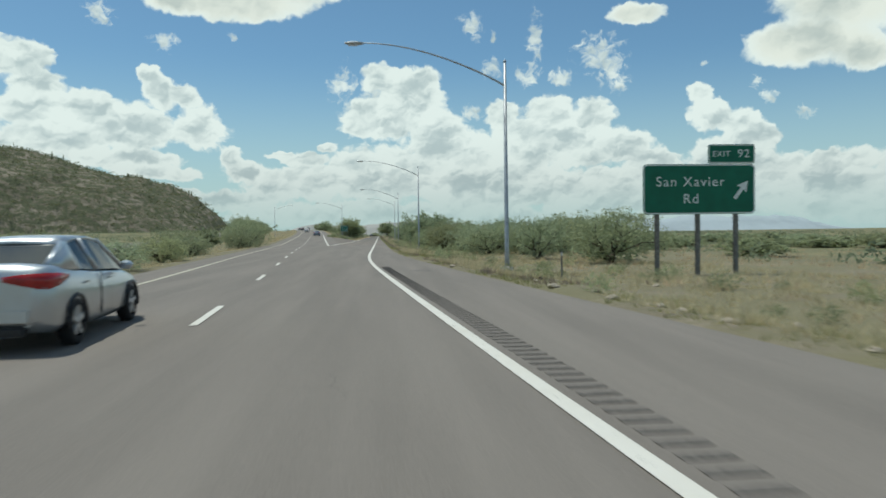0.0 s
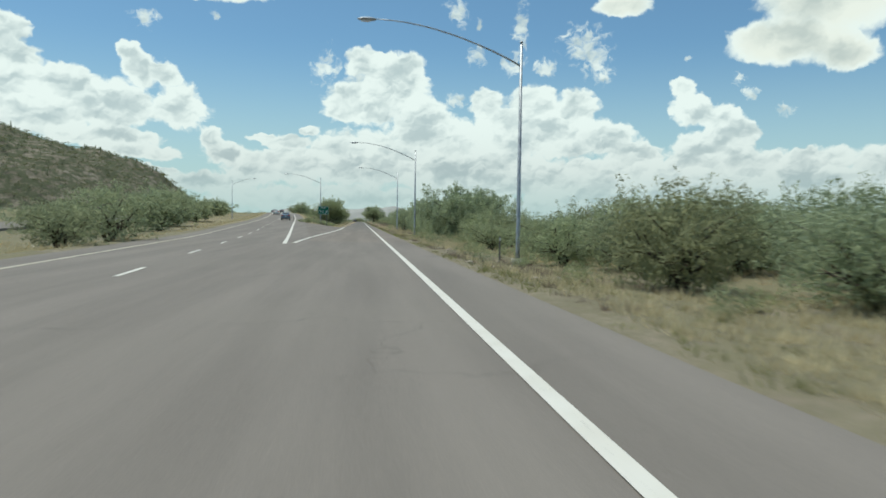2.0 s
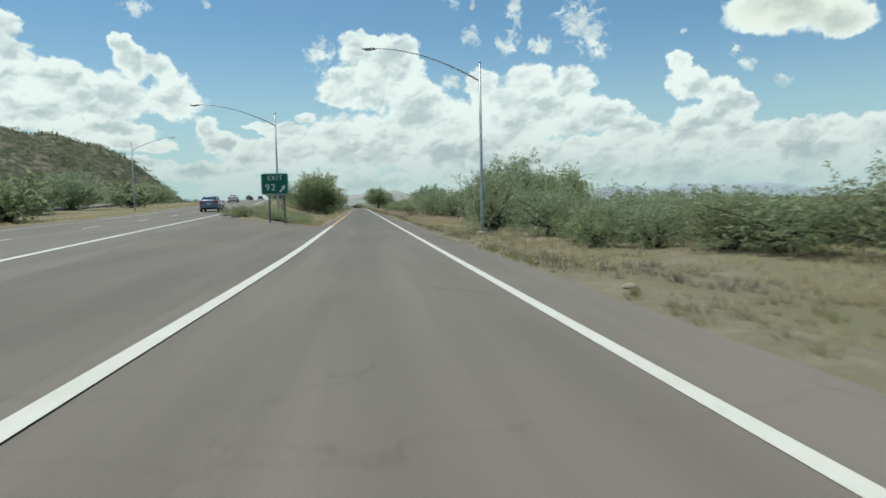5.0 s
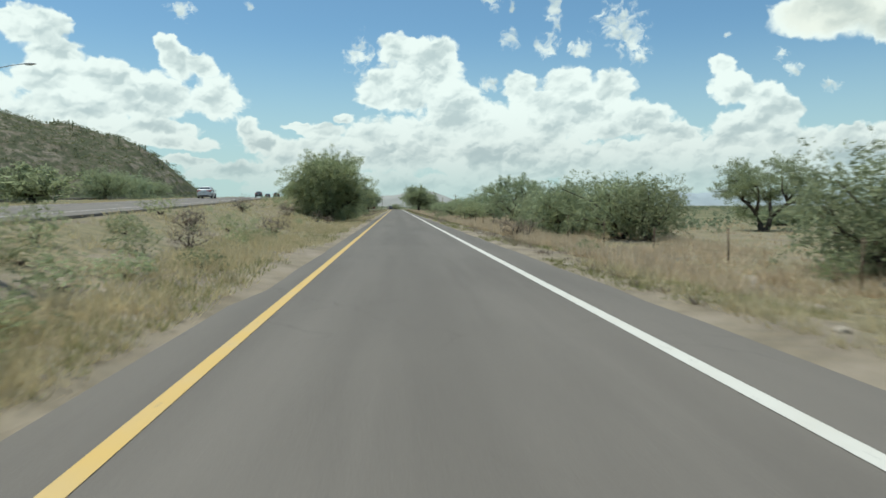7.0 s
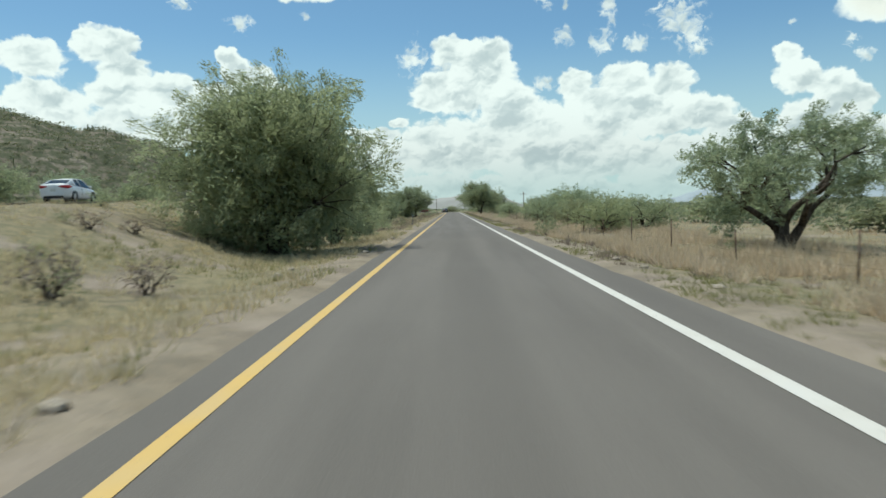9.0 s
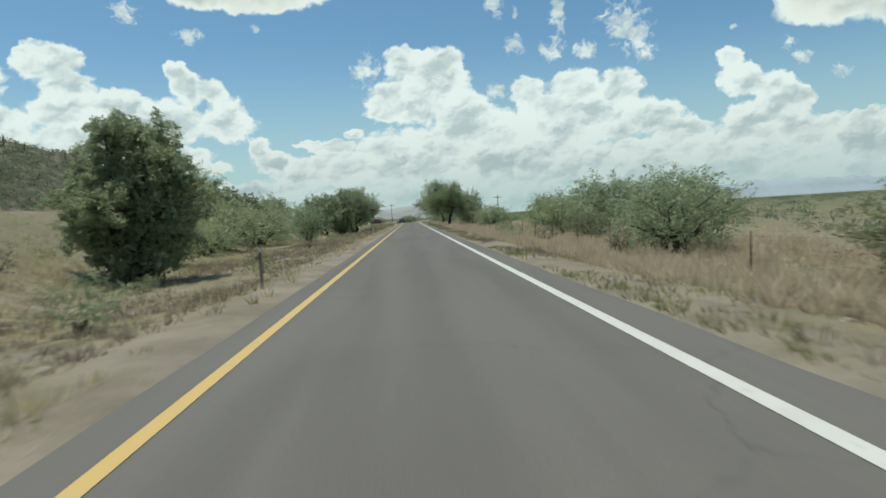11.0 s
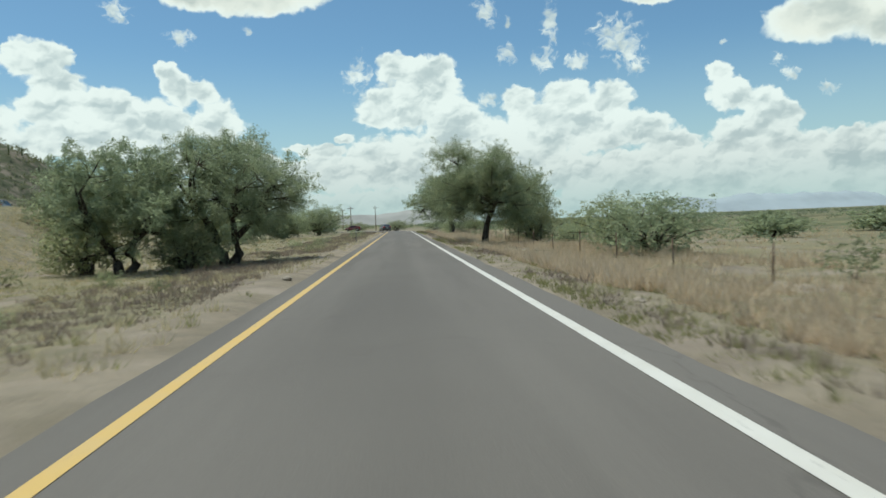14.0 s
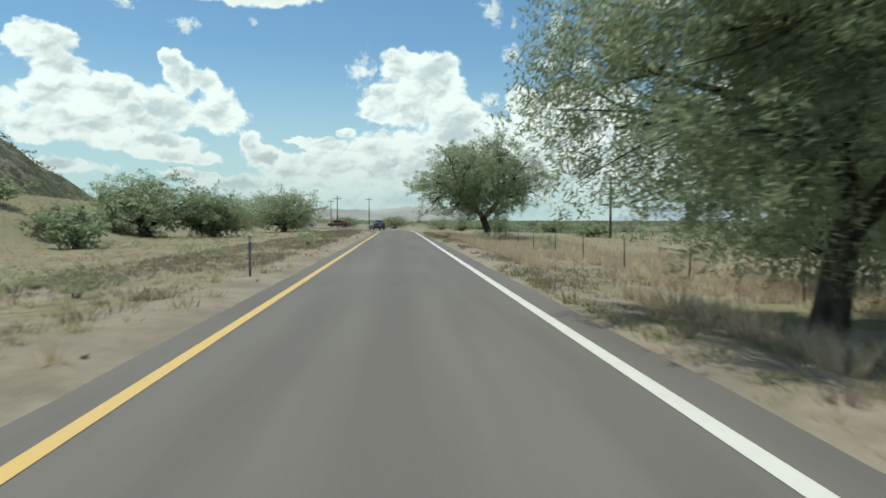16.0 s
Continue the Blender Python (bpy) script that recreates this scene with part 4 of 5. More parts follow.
for k in range(26):      # dry brown bushes on the slope and the verges
    y = _r.uniform(196, 330)
    x = _r.uniform(freeway_x(y) + 7.5, -5.5) if k < 18 else lerp_table(PAVED_RIGHT, y) + _r.uniform(2.5, 7.0)
    plant("d", x, y, _r.uniform(0.8, 1.7), _r.uniform(1.2, 2.4))
for k in range(52):      # knee-high clumps over the field beyond
    y = _r.uniform(330, 480)
    s = _r.uniform(0.2, 0.5)
    plant("s", -5.5 - 26 * _r.random() ** 1.2, y, 1.5 * s, 3.0 * s)


# ---------------------------------------------------------------- grass
def grass(name, n, seed, where, height, blades, mat, label):
    """Tufts of thin blades over a stretch of verge; where(rng, n) gives their x and y."""
    rng = np.random.RandomState(seed)
    x, y = where(rng, n)
    quads = []
    z = np.array([land(a, b) for a, b in zip(x, y)])
    foot = np.c_[x, y, z - 0.02]
    size = rng.uniform(0.45, 1.2, n) * height * (0.8 + 0.5 * np.array([noise.noise(Vector((a * 0.5, b * 0.35, seed))) for a, b in zip(x, y)]))
    broad = rng.uniform(0.10, 0.30, n)
    for k in range(blades):      # fine blades that fan out of each tuft into a soft mound
        a = rng.uniform(0, 2 * math.pi, n)
        out = rng.rand(n) ** 0.6
        base = foot + np.c_[np.cos(a) * out * broad, np.sin(a) * out * broad, np.zeros(n)]
        spread = (0.15 + 0.75 * out * rng.rand(n)) * size
        b = a + rng.normal(0, 0.5, n)
        tip = base + np.c_[np.cos(b) * spread, np.sin(b) * spread, size * (1.08 - 0.62 * out * rng.rand(n)) * rng.uniform(0.6, 1.0, n)]
        c = rng.uniform(0, math.pi, n)
        side = np.c_[np.cos(c), np.sin(c), np.zeros(n)] * ((0.006 + 0.012 * rng.rand(n)) * (0.6 + height))[:, None]
        quads.append(np.stack([base - side, base + side, tip], 1))
    ob = new(name, quads_mesh(name, np.concatenate(quads), mat))
    tagged(ob, label, "grass", kind="stuff")


def patchy(rng, n, x_of, y0, y1, seed, keep=0.0):
    """Places that gather in patches."""
    xs, ys = [], []
    while len(xs) < n:
        y = rng.uniform(y0, y1)
        x = x_of(rng, y)
        if noise.noise(Vector((x * 0.22, y * 0.13, seed))) > keep + rng.uniform(-0.25, 0.25):
            xs.append(x)
            ys.append(y)
    return np.array(xs), np.array(ys)


def right_verge(lo, hi):
    return lambda rng, y: lerp_table(PAVED_RIGHT, y) + ramp_x(y) + lo + (hi - lo) * rng.rand() ** 1.3


def left_verge(rng, y):
    edge = freeway_x(y) + 10.5
    return -3.5 - (max(-3.5 - edge, 1.0)) * rng.rand() ** 0.9


grass("straw_grass", 10500, 1, lambda r, n: patchy(r, n, right_verge(1.9, 11.5), 195, 480, 1.0, -0.22), 0.70, 19, STRAW_GRASS, "tall pinkish straw-coloured dry grass along the ramp")
grass("dry_grass", 6500, 2, lambda r, n: patchy(r, n, right_verge(0.9, 16.0), -20, 200, 2.0, -0.10), 0.42, 18, DRY_GRASS, "low yellow dry grass tufts along the road")
grass("green_grass", 4800, 3, lambda r, n: patchy(r, n, right_verge(0.2, 3.2), -20, 480, 3.0, 0.02), 0.22, 14, GREEN_GRASS, "short yellow-green grass at the pavement edge")
grass("dead_weeds", 2600, 10, lambda r, n: patchy(r, n, right_verge(0.6, 6.0), 20, 480, 11.0, 0.10), 0.34, 16, DEAD_WEED, "small brown dead weeds on bare soil")
grass("dry_grass", 8000, 4, lambda r, n: patchy(r, n, left_verge, 184.5, 480, 4.0, -0.06), 0.38, 16, DRY_GRASS, "yellow dry grass between ramp and freeway")
grass("dead_weeds", 7000, 8, lambda r, n: patchy(r, n, lambda q, y: -4.6 - 6.5 * q.rand() ** 1.1 + ramp_x(y), 285, 500, 8.0, -0.15), 0.30, 16, DEAD_WEED, "low grey-brown dead weeds beside the ramp")
grass("green_grass", 3600, 5, lambda r, n: patchy(r, n, left_verge, 184.5, 480, 5.0, 0.02), 0.30, 14, GREEN_GRASS, "sparse green weeds between ramp and freeway")
grass("dry_grass", 5000, 6, lambda r, n: patchy(r, n, lambda q, y: freeway_x(y) - 6.5 - 16 * q.rand() ** 1.4, -20, 420, 6.0, -0.10), 0.45, 10, DRY_GRASS, "dry yellow grass beside the freeway")
grass("dry_grass", 8500, 9, lambda r, n: patchy(r, n, lambda q, y: min(freeway_x(y) + 6.3 + 12.0 * q.rand() ** 1.2, -3.9 - 1.5 * q.rand() + ramp_x(y)), 184.5, 500, 10.0, -0.30), 0.36, 10, DRY_GRASS, "short dry grass on the freeway embankment")
grass("straw_grass", 6000, 7, lambda r, n: patchy(r, n, lambda q, y: 13 + 50 * q.rand() ** 1.2, 10, 480, 7.0, -0.05), 0.6, 10, STRAW_GRASS, "pale straw grass over the open field")


def far_scrub():
    """Scrub past counting that covers the flats to the horizon."""
    rng = np.random.RandomState(21)
    spots = []
    while len(spots) < 4800:
        side = rng.rand()
        if side < 0.5:
            x, y = 24 + 420 * rng.rand() ** 1.6, rng.uniform(-40, 1300)
        elif side < 0.75:
            y = rng.uniform(60, 900)
            x = freeway_x(y) - 22 - 260 * rng.rand() ** 1.3
        else:
            x, y = rng.uniform(-320, 320), rng.uniform(566, 1500)
        if noise.noise(Vector((x * 0.03, y * 0.03, 9.0))) > rng.uniform(-0.5, 0.35):
            spots.append((x, y, land(x, y)))
    base = np.array(spots)
    n = len(base)
    size = rng.uniform(0.8, 2.0, n)[:, None] * (1 + 0.5 * (base[:, 1:2] > 600))
    out = []
    for k in range(36):
        d = rng.normal(0, 1, (n, 3))
        d[:, 2] = np.abs(d[:, 2])
        d /= np.linalg.norm(d, axis=1)[:, None]
        c = base + d * size * rng.uniform(0.3, 1.0, n)[:, None] * [1.25, 1.25, 0.95]
        a = rng.normal(0, 1, (n, 3)); a /= np.linalg.norm(a, axis=1)[:, None]
        b = np.cross(a, rng.normal(0, 1, (n, 3))); b /= np.linalg.norm(b, axis=1)[:, None]
        out.append(np.stack([c - a * size * 0.17, c + b * size * 0.13, c + a * size * 0.17], 1))
    ob = new("far_scrub", quads_mesh("far_scrub", np.concatenate(out), SCRUB_LEAF))
    tagged(ob, "dark green desert scrub covering the flats to the horizon", "scrub", kind="stuff")


far_scrub()


# ---------------------------------------------------------------- signs
def letter_mesh(text, size):
    c = bpy.data.curves.new("letter", "FONT")
    c.body, c.size, c.align_y, c.extrude, c.space_character = text, size, "CENTER", 0.003, 1.18
    temp = bpy.data.objects.new("letter", c)
    me = bpy.data.meshes.new_from_object(temp)
    bpy.data.objects.remove(temp)
    xs = [v.co.x for v in me.vertices]
    return me, (max(xs) if xs else 0.0)


def words(text, size, mat, parent, x, z, y=-0.012):
    """White letters on a panel, each a part of its own, centred on x."""
    span = letter_mesh(text, size)[1]
    for k, char in enumerate(text):
        if char == " ":
            continue
        me, own = letter_mesh(char, size)
        end = letter_mesh(text[:k + 1], size)[1]
        me.materials.append(mat)
        ob = new("letter", me)
        ob.parent = parent
        ob.matrix_basis = Matrix.Translation((x - span / 2 + end - own, y, z)) @ Matrix.Rotation(radians(90), 4, "X")


def panel(name, parent, x0, x1, z0, z1, border=0.045, label=""):
    """A green panel with rounded corners and a white border line."""
    w, h = x1 - x0, z1 - z0

    def rounded(inset, r, y):
        out = []
        for cx, cz, a0 in ((x1 - r, z1 - r, 0), (x0 + r, z1 - r, 90), (x0 + r, z0 + r, 180), (x1 - r, z0 + r, 270)):
            for k in range(5):
                a = radians(a0 + k * 22.5)
                out.append((cx + math.cos(a) * (r - inset), y, cz + math.sin(a) * (r - inset)))
        return out
    r = min(w, h) * 0.10
    bm = bmesh.new()
    f = [bm.verts.new(p) for p in rounded(0, r, 0.0)]
    b = [bm.verts.new(p) for p in rounded(0, r, 0.03)]
    bm.faces.new(f)
    bm.faces.new(b[::-1])
    for k in range(len(f)):
        bm.faces.new((f[k], b[k], b[(k + 1) % len(f)], f[(k + 1) % len(f)]))
    bmesh.ops.recalc_face_normals(bm, faces=bm.faces[:])
    face = part(name, bm, SIGN_GREEN, parent, label)
    bm = bmesh.new()
    o = [bm.verts.new(p) for p in rounded(0.02, r, -0.005)]
    i = [bm.verts.new(p) for p in rounded(0.02 + border, r, -0.005)]
    for k in range(len(o)):
        bm.faces.new((o[k], o[(k + 1) % len(o)], i[(k + 1) % len(o)], i[k]))
    part("border", bm, SIGN_WHITE, face, "thin white border line")
    return face


def arrow(parent, x, z, size, y=-0.012):
    """The exit arrow, pointing up to the right."""
    shape = [(-0.10, -0.62), (0.10, -0.62), (0.10, 0.10), (0.34, 0.02), (0.0, 0.62), (-0.34, 0.02), (-0.10, 0.10)]
    a = radians(-38)
    bm = bmesh.new()
    vs = [bm.verts.new((x + size * (px * math.cos(a) - pz * math.sin(a)), y, z + size * (px * math.sin(a) + pz * math.cos(a)))) for px, pz in shape]
    bm.faces.new(vs)
    r = bmesh.ops.extrude_face_region(bm, geom=bm.faces[:])
    bmesh.ops.translate(bm, verts=[v for v in r["geom"] if isinstance(v, bmesh.types.BMVert)], vec=(0, 0.006, 0))
    bmesh.ops.recalc_face_normals(bm, faces=bm.faces[:])
    part("arrow", bm, SIGN_WHITE, parent, "white arrow pointing up to the right")


def i_beam(x, y, z0, z1, w=0.16):
    bm = bmesh.new()
    for oy, sx, sy in ((0, 0.02, w), (-w / 2, w, 0.022), (w / 2, w, 0.022)):
        bmesh.ops.create_cube(bm, size=1.0, matrix=Matrix.Translation((x, y + oy, (z0 + z1) / 2)) @ Matrix.Diagonal((sx, sy, z1 - z0, 1)))
    return bm


def build_exit_guide_sign():
    thing = tagged(new("guide_sign"), "large green exit guide sign with white lettering on three steel posts", "road sign")
    thing.location = (17.42, 29.0, land(17.42, 29.0))
    base = thing.location.z
    for x in (-1.92, -0.04, 1.75):
        part("post", i_beam(x, 0.13, -0.3, 4.2 - base), DARK_STEEL, thing, "weathered steel I-beam post")
    main = panel("sign_panel", thing, -2.60, 2.60, 2.25 - base, 4.48 - base, 0.05)
    words("San Xavier", 0.62, SIGN_WHITE, main, -0.42, 3.68 - base)
    words("Rd", 0.62, SIGN_WHITE, main, -0.42, 2.92 - base)
    arrow(main, 1.95, 3.33 - base, 0.82)
    tab = panel("exit_tab", thing, 0.42, 2.60, 4.50 - base, 5.36 - base, 0.04, "small green tab with white lettering")
    words("EXIT", 0.36, SIGN_WHITE, tab, 1.02, 4.92 - base)
    words("92", 0.52, SIGN_WHITE, tab, 2.06, 4.93 - base)
    for z in (2.7, 3.4, 4.1):
        part("stringer", box_bm(0, 0.045, z - base, 5.0, 0.03, 0.08), SIGN_BACK, thing)


def build_gore_sign():
    thing = tagged(new("gore_sign"), "green exit gore sign with white number and arrow on two posts", "road sign")
    g = land(-6.2, 180.5)
    thing.location = (-6.18, 180.5, g)
    for x in (-0.42, 0.62):
        part("post", i_beam(x, 0.11, -0.3, 3.6 - g, 0.11), DARK_STEEL, thing, "weathered steel post")
    face = panel("sign_panel", thing, -0.95, 0.95, 2.42 - g, 3.94 - g, 0.035)
    words("EXIT", 0.46, SIGN_WHITE, face, 0.02, 3.60 - g)
    words("92", 0.66, SIGN_WHITE, face, -0.32, 2.93 - g)
    arrow(face, 0.54, 2.86 - g, 0.52)


build_exit_guide_sign()
build_gore_sign()


# ---------------------------------------------------------------- street lamps
def build_lamp(x, y, top, reach, rise=1.85):
    """A tall steel pole with a long curved arm that reaches to the left over the road."""
    z = land(x, y)
    thing = tagged(new("street_lamp"), "tall galvanised street lamp with a long curved arm", "street lamp", "freeway street lamps")
    thing.location = (x, y, z)
    h = top - z
    part("base", tube_bm([(0, 0, -0.25), (0, 0, 0.18)], [0.30, 0.30], 12), CONCRETE, thing, "round concrete footing")
    part("pole", tube_bm([(0, 0, 0.1), (0, 0, 0.5), (0, 0, h)], [0.125, 0.105, 0.060], 10), STEEL, thing)
    part("cap", tube_bm([(0, 0, h - 0.02), (0, 0, h + 0.06)], [0.08, 0.05], 8), STEEL, thing)
    pts = []
    for k in range(11):
        t = k / 10
        pts.append((-reach * t, 0, h - 1.1 + rise * math.sin(t * math.pi / 2) ** 0.9))
    arm = part("arm", tube_bm(pts, [0.048 - 0.024 * k / 10 for k in range(11)], 8), STEEL, thing)
    ex, ez = pts[-1][0], pts[-1][2]
    bm = bmesh.new()
    bmesh.ops.create_uvsphere(bm, u_segments=12, v_segments=8, radius=0.5, matrix=Matrix.Translation((ex - 0.36, 0, ez - 0.02)) @ Matrix.Diagonal((0.9, 0.32, 0.17, 1)))
    head = part("lamp_head", bm, STEEL, arm, "flat cobra-style lamp head")
    part("lens", box_bm(ex - 0.42, 0, ez - 0.10, 0.42, 0.2, 0.05, 0.02), CLEAR_LENS, arm)
    part("access_box", box_bm(0, -0.13, 0.75, 0.14, 0.06, 0.26, 0.01), STEEL, thing)


LAMPS = [(8.95, 30.4, 9.3, 6.4), (8.06, 84.6, 9.9, 6.8), (6.7, 129.0, 9.3, 6.4), (6.95, 170.5, 9.7, 6.0), (-7.4, 192.6, 9.8, 6.4), (-32.0, 232.0, 11.0, -6.0)]
for x, y, top, reach in LAMPS:
    build_lamp(x, y, top, reach)


# ---------------------------------------------------------------- posts, fence, poles
def build_fence():
    """Wire fence along the right of way, one thing with its posts and wires."""
    thing = tagged(new("wire_fence"), "rusty wire fence with thin iron posts in dry grass", "fence")
    ys = [190 + 6.2 * k for k in range(46)]
    line = []
    for k, y in enumerate(ys):
        x = 10.2 - 1.6 * smooth01((y - 200) / 60) + 0.8 * smooth01((y - 300) / 100)
        z = land(x, y)
        lean = 0.05 * math.sin(k * 2.3)
        part("post", tube_bm([(x, y, z - 0.3), (x + lean, y, z + 1.2 + 0.12 * math.sin(k * 1.7))], [0.030, 0.026], 6), RUSTY, thing)
        line.append((x + lean * 0.8, y, z))
    for h in (0.4, 0.7, 1.0):
        part("wire", tube_bm([(x, y, z + h) for x, y, z in line], [0.0025] * len(line), 3), RUSTY, thing)


build_fence()


def build_delineator(x, y, h=1.15):
    thing = tagged(new("delineator_post"), "thin grey roadside delineator post with a reflector", "post", "roadside delineator posts")
    thing.location = (x, y, land(x, y))
    part("post", box_bm(0, 0, h / 2 - 0.1, 0.07, 0.03, h + 0.2, 0.008), DARK_STEEL, thing)
    part("reflector", box_bm(0, -0.022, h - 0.12, 0.075, 0.012, 0.13, 0.004), CLEAR_LENS, thing, "small pale reflector")


for x, y in ((10.3, 26.0), (6.9, 83.2), (-13.5, 200.0), (-4.1, 411.3), (-4.2, 296.0), (-4.4, 350.0)):
    build_delineator(x, y)


def build_utility_pole(x, y, h):
    thing = tagged(new("utility_pole"), "distant brown wooden utility pole with crossarm", "utility pole", "utility poles")
    thing.location = (x, y, land(x, y))
    part("pole", tube_bm([(0, 0, -0.5), (0, 0, h)], [0.17, 0.11], 8), WOOD_POLE, thing)
    part("crossarm", box_bm(0, -0.16, h - 0.7, 2.4, 0.1, 0.13, 0.01), WOOD_POLE, thing)
    for dx in (-1.05, -0.45, 0.45, 1.05):
        part("insulator", tube_bm([(dx, -0.16, h - 0.63), (dx, -0.16, h - 0.45)], [0.05, 0.03], 6), SIGN_WHITE, thing)


for x, y, h in ((-9, 610, 9.5), (-16, 575, 8.5), (-24, 640, 9.5), (25.0, 470, 7.2), (30, 620, 9.0)):
    build_utility_pole(x, y, h)


# ---------------------------------------------------------------- vehicles
def shell_bm(outer, drop):
    """A skin of quads between two edges, given rows of (low, high) points, thickened inwards by drop."""
    bm = bmesh.new()
    rows = [[bm.verts.new(a), bm.verts.new(b)] for a, b in outer]
    for p, q in zip(rows, rows[1:]):
        bm.faces.new((p[0], q[0], q[1], p[1])).smooth = True
    r = bmesh.ops.extrude_face_region(bm, geom=bm.faces[:])
    bmesh.ops.translate(bm, verts=[v for v in r["geom"] if isinstance(v, bmesh.types.BMVert)], vec=drop)
    bmesh.ops.recalc_face_normals(bm, faces=bm.faces[:])
    return bm


def tail_bm(s):
    line = ((0.34, -2.285, 0.90, 0.96), (0.56, -2.285, 0.85, 0.99), (0.74, -2.26, 0.81, 1.00), (0.835, -2.16, 0.80, 1.00), (0.885, -1.95, 0.84, 0.99), (0.905, -1.68, 0.92, 0.96))
    return shell_bm([((x * s, y, a), (x * s, y, b)) for x, y, a, b in line], (-0.05 * s, 0.05, 0))


def quarter_bm(s):
    """The painted panel behind the rear side window."""
    line = ((0.79, -1.92, 1.04, 0.70, -1.88, 1.10), (0.84, -1.55, 1.02, 0.665, -1.48, 1.24), (0.85, -1.22, 1.00, 0.635, -1.16, 1.36), (0.85, -1.06, 1.00, 0.63, -0.98, 1.385))
    return shell_bm([((a * s, b, c), (d * s, e, f)) for a, b, c, d, e, f in line], (-0.04 * s, 0, 0))


def build_sedan(paint, label):
    """A four-door saloon about 4.5 m long, front towards +y, built about its middle on the ground."""
    thing = tagged(new("sedan"), label, "car")
    # stations along the car: y, half width, sill height, belt height
    body = [(-2.27, 0.64, 0.44, 0.90), (-2.21, 0.80, 0.30, 1.05), (-1.95, 0.87, 0.24, 1.09), (-1.45, 0.89, 0.22, 1.04), (-0.6, 0.895, 0.20, 0.98),
            (0.4, 0.895, 0.20, 0.93), (1.1, 0.885, 0.21, 0.89), (1.7, 0.86, 0.23, 0.80), (2.08, 0.78, 0.27, 0.68), (2.24, 0.60, 0.36, 0.56)]
    bm = bmesh.new()
    rings = []
    for y, w, lo, hi in body:
        mid = lo + (hi - lo) * 0.55
        prof = [(-w * 0.86, lo), (-w * 0.985, lo + 0.10), (-w, mid), (-w * 0.965, hi - 0.06), (-w * 0.88, hi), (-w * 0.45, hi + 0.035),
                (w * 0.45, hi + 0.035), (w * 0.88, hi), (w * 0.965, hi - 0.06), (w, mid), (w * 0.985, lo + 0.10), (w * 0.86, lo)]
        rings.append([bm.verts.new((px, y, pz)) for px, pz in prof])
    for a, b in zip(rings, rings[1:]):
        for k in range(len(a)):
            f = bm.faces.new((a[k], a[(k + 1) % len(a)], b[(k + 1) % len(a)], b[k]))
            f.smooth = True
    bm.faces.new(rings[0])
    bm.faces.new(rings[-1][::-1])
    bmesh.ops.recalc_face_normals(bm, faces=bm.faces[:])
    shell = part("body", bm, paint, thing)
    # the glasshouse: y, half width at roof, roof height
    cabin = [(-1.86, 0.66, 1.09), (-1.15, 0.60, 1.35), (-0.60, 0.58, 1.43), (-0.05, 0.58, 1.445), (0.42, 0.60, 1.39), (1.34, 0.72, 0.93)]
    foot = [(-1.90, 0.76, 1.06), (-1.2, 0.82, 1.01), (-0.6, 0.83, 0.97), (0.0, 0.83, 0.95), (0.6, 0.82, 0.93), (1.32, 0.76, 0.88)]
    bm = bmesh.new()
    rows = []
    for (y, w, z), (fy, fw, fz) in zip(cabin, foot):
        rows.append([bm.verts.new(p) for p in ((-fw, fy, fz), (-w, y, z), (w, y, z), (fw, fy, fz))])
    for a, b in zip(rows, rows[1:]):
        for k in range(3):
            bm.faces.new((a[k], a[k + 1], b[k + 1], b[k]))
    bm.faces.new(rows[0])
    bm.faces.new(rows[-1][::-1])
    bmesh.ops.recalc_face_normals(bm, faces=bm.faces[:])
    part("glasshouse", bm, GLASS, thing, "dark tinted windows")
    # roof skin and pillars
    bm = bmesh.new()
    rows = []
    for y, w, z in cabin[1:5]:
        rows.append([bm.verts.new((w * s, y, z + 0.012 + 0.03 * (1 - s * s))) for s in (-1.03, -0.6, 0, 0.6, 1.03)])
    for a, b in zip(rows, rows[1:]):
        for k in range(4):
            bm.faces.new((a[k], a[k + 1], b[k + 1], b[k])).smooth = True
    r = bmesh.ops.extrude_face_region(bm, geom=bm.faces[:])
    bmesh.ops.translate(bm, verts=[v for v in r["geom"] if isinstance(v, bmesh.types.BMVert)], vec=(0, 0, -0.05))
    bmesh.ops.recalc_face_normals(bm, faces=bm.faces[:])
    part("roof", bm, paint, thing)
    for s in (-1, 1):
        for pts, r in (([(0.70 * s, -1.88, 1.08), (0.66 * s, -1.5, 1.22), (0.61 * s, -1.12, 1.36)], 0.045), ([(0.60 * s, 0.42, 1.395), (0.74 * s, 1.34, 0.92)], 0.032),
                       ([(0.83 * s, -0.35, 0.96), (0.595 * s, -0.4, 1.42)], 0.035)):
            part("pillar", tube_bm(pts, [r] * len(pts), 6), paint, thing)
        mirror = bmesh.new()
        bmesh.ops.create_uvsphere(mirror, u_segments=10, v_segments=6, radius=0.5, matrix=Matrix.Translation((0.98 * s, 0.72, 0.98)) @ Matrix.Diagonal((0.22, 0.12, 0.15, 1)))
        part("wing_mirror", mirror, paint, thing)
        part("tail_light", tail_bm(s), RED_LENS, thing, "red wraparound tail light")
        part("quarter_panel", quarter_bm(s), paint, thing)
        part("headlight", box_bm(0.62 * s, 2.03, 0.62, 0.36, 0.26, 0.13, 0.05), CLEAR_LENS, thing)
        part("door_seam", box_bm(0.893 * s, -0.32, 0.62, 0.012, 0.012, 0.62), TRIM, thing)
        for dy in (-0.95, 0.1):
            part("door_handle", box_bm(0.90 * s, dy, 0.82, 0.03, 0.18, 0.03, 0.01), paint, thing)
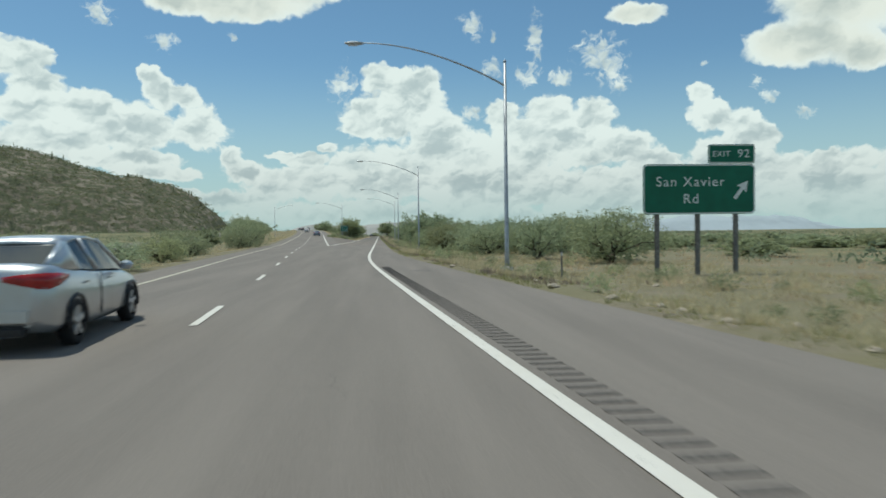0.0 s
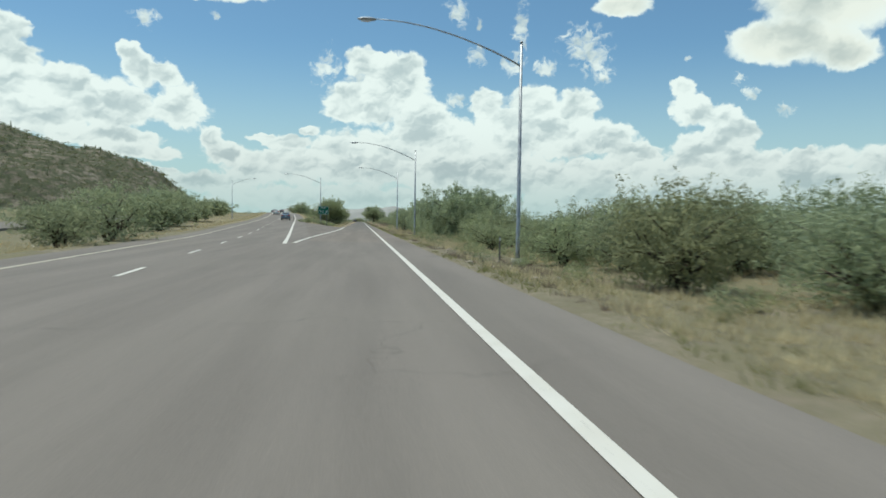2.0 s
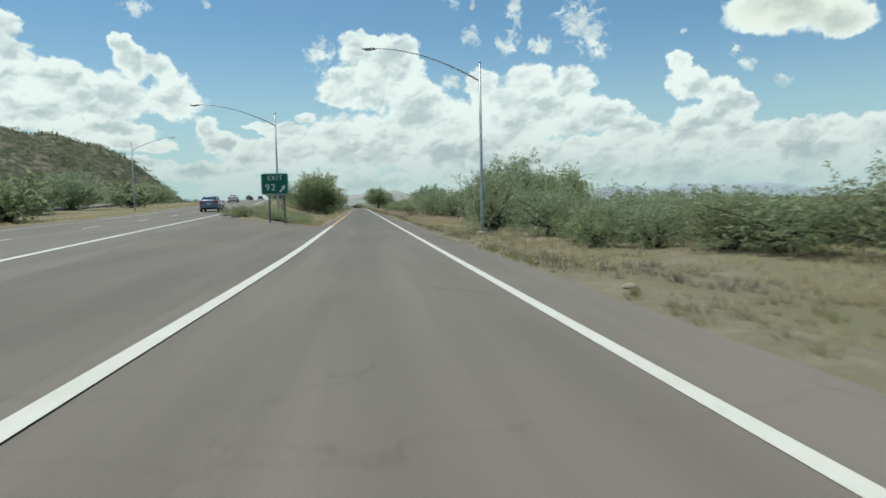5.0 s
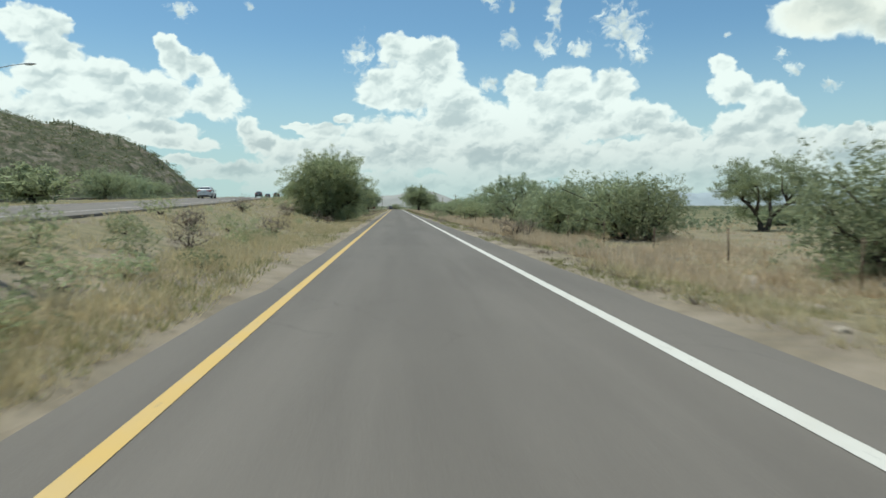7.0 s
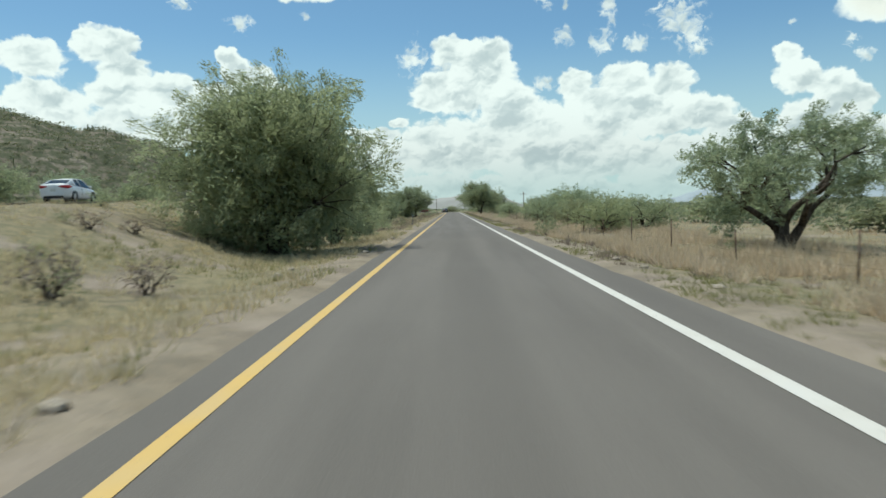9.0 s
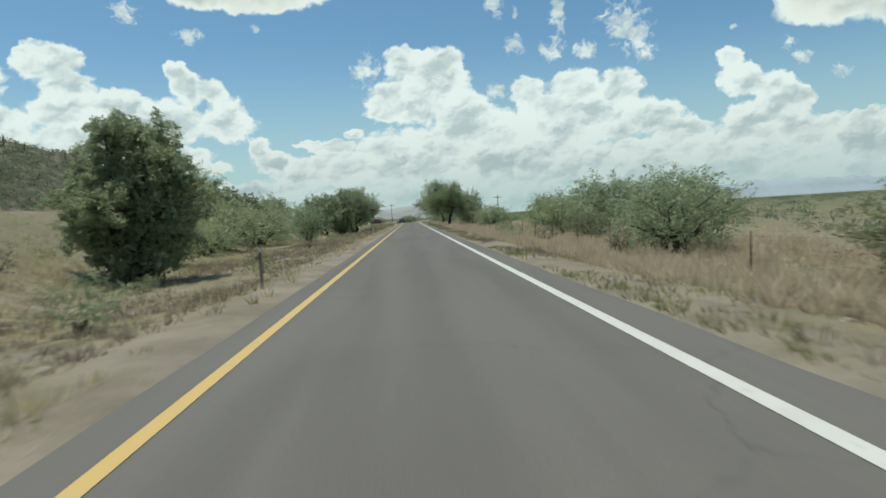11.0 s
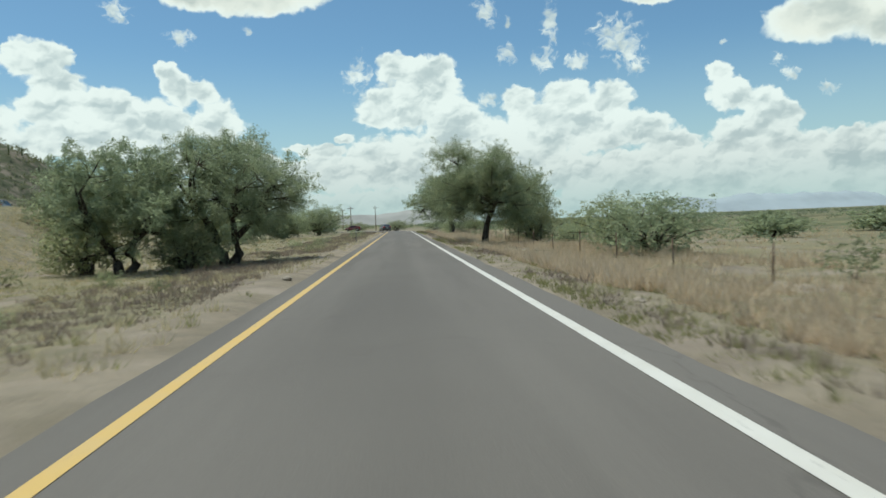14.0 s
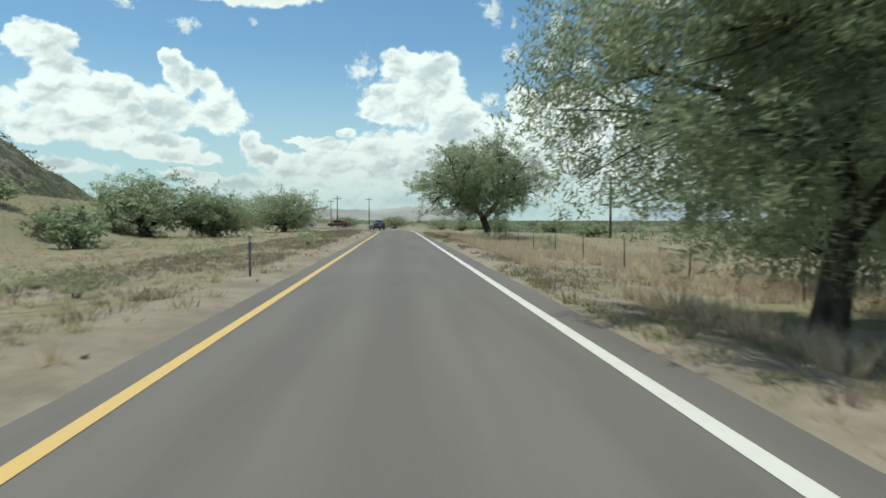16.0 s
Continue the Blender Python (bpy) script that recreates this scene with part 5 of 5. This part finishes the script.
        for y in (-1.36, 1.34):
            wheel = tagged(new("wheel"), "")
            wheel.parent = thing
            x = 0.80 * s
            bm = bmesh.new()
            prof = [(-0.10, 0.21), (-0.105, 0.28), (-0.08, 0.315), (0.08, 0.315), (0.105, 0.28), (0.10, 0.21)]
            n = 24
            rings = [[bm.verts.new((x + px, y + math.cos(2 * math.pi * k / n) * pr, 0.315 + math.sin(2 * math.pi * k / n) * pr)) for k in range(n)] for px, pr in prof]
            for a, b in zip(rings, rings[1:]):
                for k in range(n):
                    bm.faces.new((a[k], a[(k + 1) % n], b[(k + 1) % n], b[k])).smooth = True
            bmesh.ops.recalc_face_normals(bm, faces=bm.faces[:])
            tyre = part("tyre", bm, RUBBER, wheel)
            bm = bmesh.new()
            for k in range(5):
                a = 2 * math.pi * k / 5
                bmesh.ops.create_cube(bm, size=1.0, matrix=Matrix.Translation((x + 0.085 * s, y, 0.315)) @ Matrix.Rotation(a, 4, "X") @ Matrix.Translation((0, 0, 0.11)) @ Matrix.Diagonal((0.03, 0.065, 0.2, 1)))
            bmesh.ops.create_cone(bm, cap_ends=True, segments=16, radius1=0.06, radius2=0.05, depth=0.04, matrix=Matrix.Translation((x + 0.09 * s, y, 0.315)) @ Matrix.Rotation(radians(90), 4, "Y"))
            part("rim", bm, ALLOY, wheel)
            part("brake_disc", tube_bm([(x - 0.02, y, 0.315), (x + 0.02, y, 0.315)], [0.215, 0.215], 20), TRIM, wheel)
            part("wheel_arch", tube_bm([(x + 0.095 * s, y + math.cos(a) * 0.36, 0.315 + math.sin(a) * 0.36) for a in (radians(d) for d in range(-10, 191, 20))], [0.03] * 11, 5), TRIM, thing)
    part("bumper", box_bm(0, -2.22, 0.48, 1.36, 0.16, 0.26, 0.06), paint, thing)
    part("lower_trim", box_bm(0, -2.24, 0.30, 1.2, 0.12, 0.14, 0.04), TRIM, thing, "black lower bumper trim")
    part("number_plate", box_bm(0, -2.285, 0.72, 0.32, 0.02, 0.16, 0.005), PLATE, thing, "blank pale number plate")
    part("grille", box_bm(0, 2.24, 0.46, 0.9, 0.05, 0.12, 0.02), TRIM, thing)
    return thing


def park(car, x, y, z, turn):
    car.matrix_basis = pose(x, y, z, 0, 0, turn) @ Matrix.Diagonal((1.05, 1.05, 1.09, 1))


def heading(y):
    return math.degrees(math.atan2(freeway_x(y) - freeway_x(y + 6), 6.0))


silver = build_sedan(SILVER_PAINT, "silver four-door sedan passing on the freeway")
park(silver, freeway_x(11.7) - 2.25, 11.7, freeway_z(11.7), heading(11.7))
blue = build_sedan(BLUE_PAINT, "slate blue four-door sedan on the freeway")
park(blue, freeway_x(204) + 1.75, 204.0, freeway_z(204), heading(204))
grey = build_sedan(GREY_PAINT, "dark grey sedan near the end of the ramp")
park(grey, ramp_x(502) - 0.3, 502.0, 0.0, 14)
white_car = build_sedan(WHITE_CAR_PAINT, "white sedan far ahead on the freeway")
park(white_car, freeway_x(276) - 1.85, 276.0, freeway_z(276), heading(276))
maroon = build_sedan(RED_CAR_PAINT, "maroon sedan waiting on the crossroad")
park(maroon, -14.0, 552.6, 0.03, 85)
for y, side in ((372.0, -1.9), (405.0, 1.8), (430.0, -1.8)):
    c = copy_thing(grey, pose(freeway_x(y) + side, y, freeway_z(y), 0, 0, heading(y)))
    tagged(c, "dark sedan far ahead on the freeway")
c = copy_thing(white_car, pose(-21.5, 552.8, 0.03, 0, 0, 88))
tagged(c, "white sedan on the crossroad")


# ---------------------------------------------------------------- stones on the verges
def build_stones():
    rng = random.Random(9)
    protos = []
    for k in range(3):
        bm = bmesh.new()
        bmesh.ops.create_icosphere(bm, subdivisions=2, radius=0.5)
        for v in bm.verts:
            v.co *= 1 + 0.35 * noise.noise(v.co * 2.2 + Vector((k * 7.0, 0, 0)))
            v.co.z *= 0.6
        me = bpy.data.meshes.new("stone")
        bm.to_mesh(me)
        bm.free()
        me.materials.append(ROCK)
        protos.append(me)
    for k in range(150):
        y = rng.uniform(2, 470)
        right = rng.random() < 0.55 or y < 200
        x = lerp_table(PAVED_RIGHT, y) + 0.3 + abs(rng.gauss(0, 2.2)) if right else -3.5 - abs(rng.gauss(0, 1.6))
        s = rng.uniform(0.08, 0.30)
        ob = new("stone", protos[k % 3])
        ob.matrix_basis = Matrix.Translation((x, y, land(x, y) + s * 0.08)) @ Matrix.Rotation(rng.uniform(0, 6.28), 4, "Z") @ Matrix.Diagonal((s * 1.3, s, s, 1))
        tagged(ob, "small pale rock lying on the dry verge", "stone", "roadside stones")


build_stones()
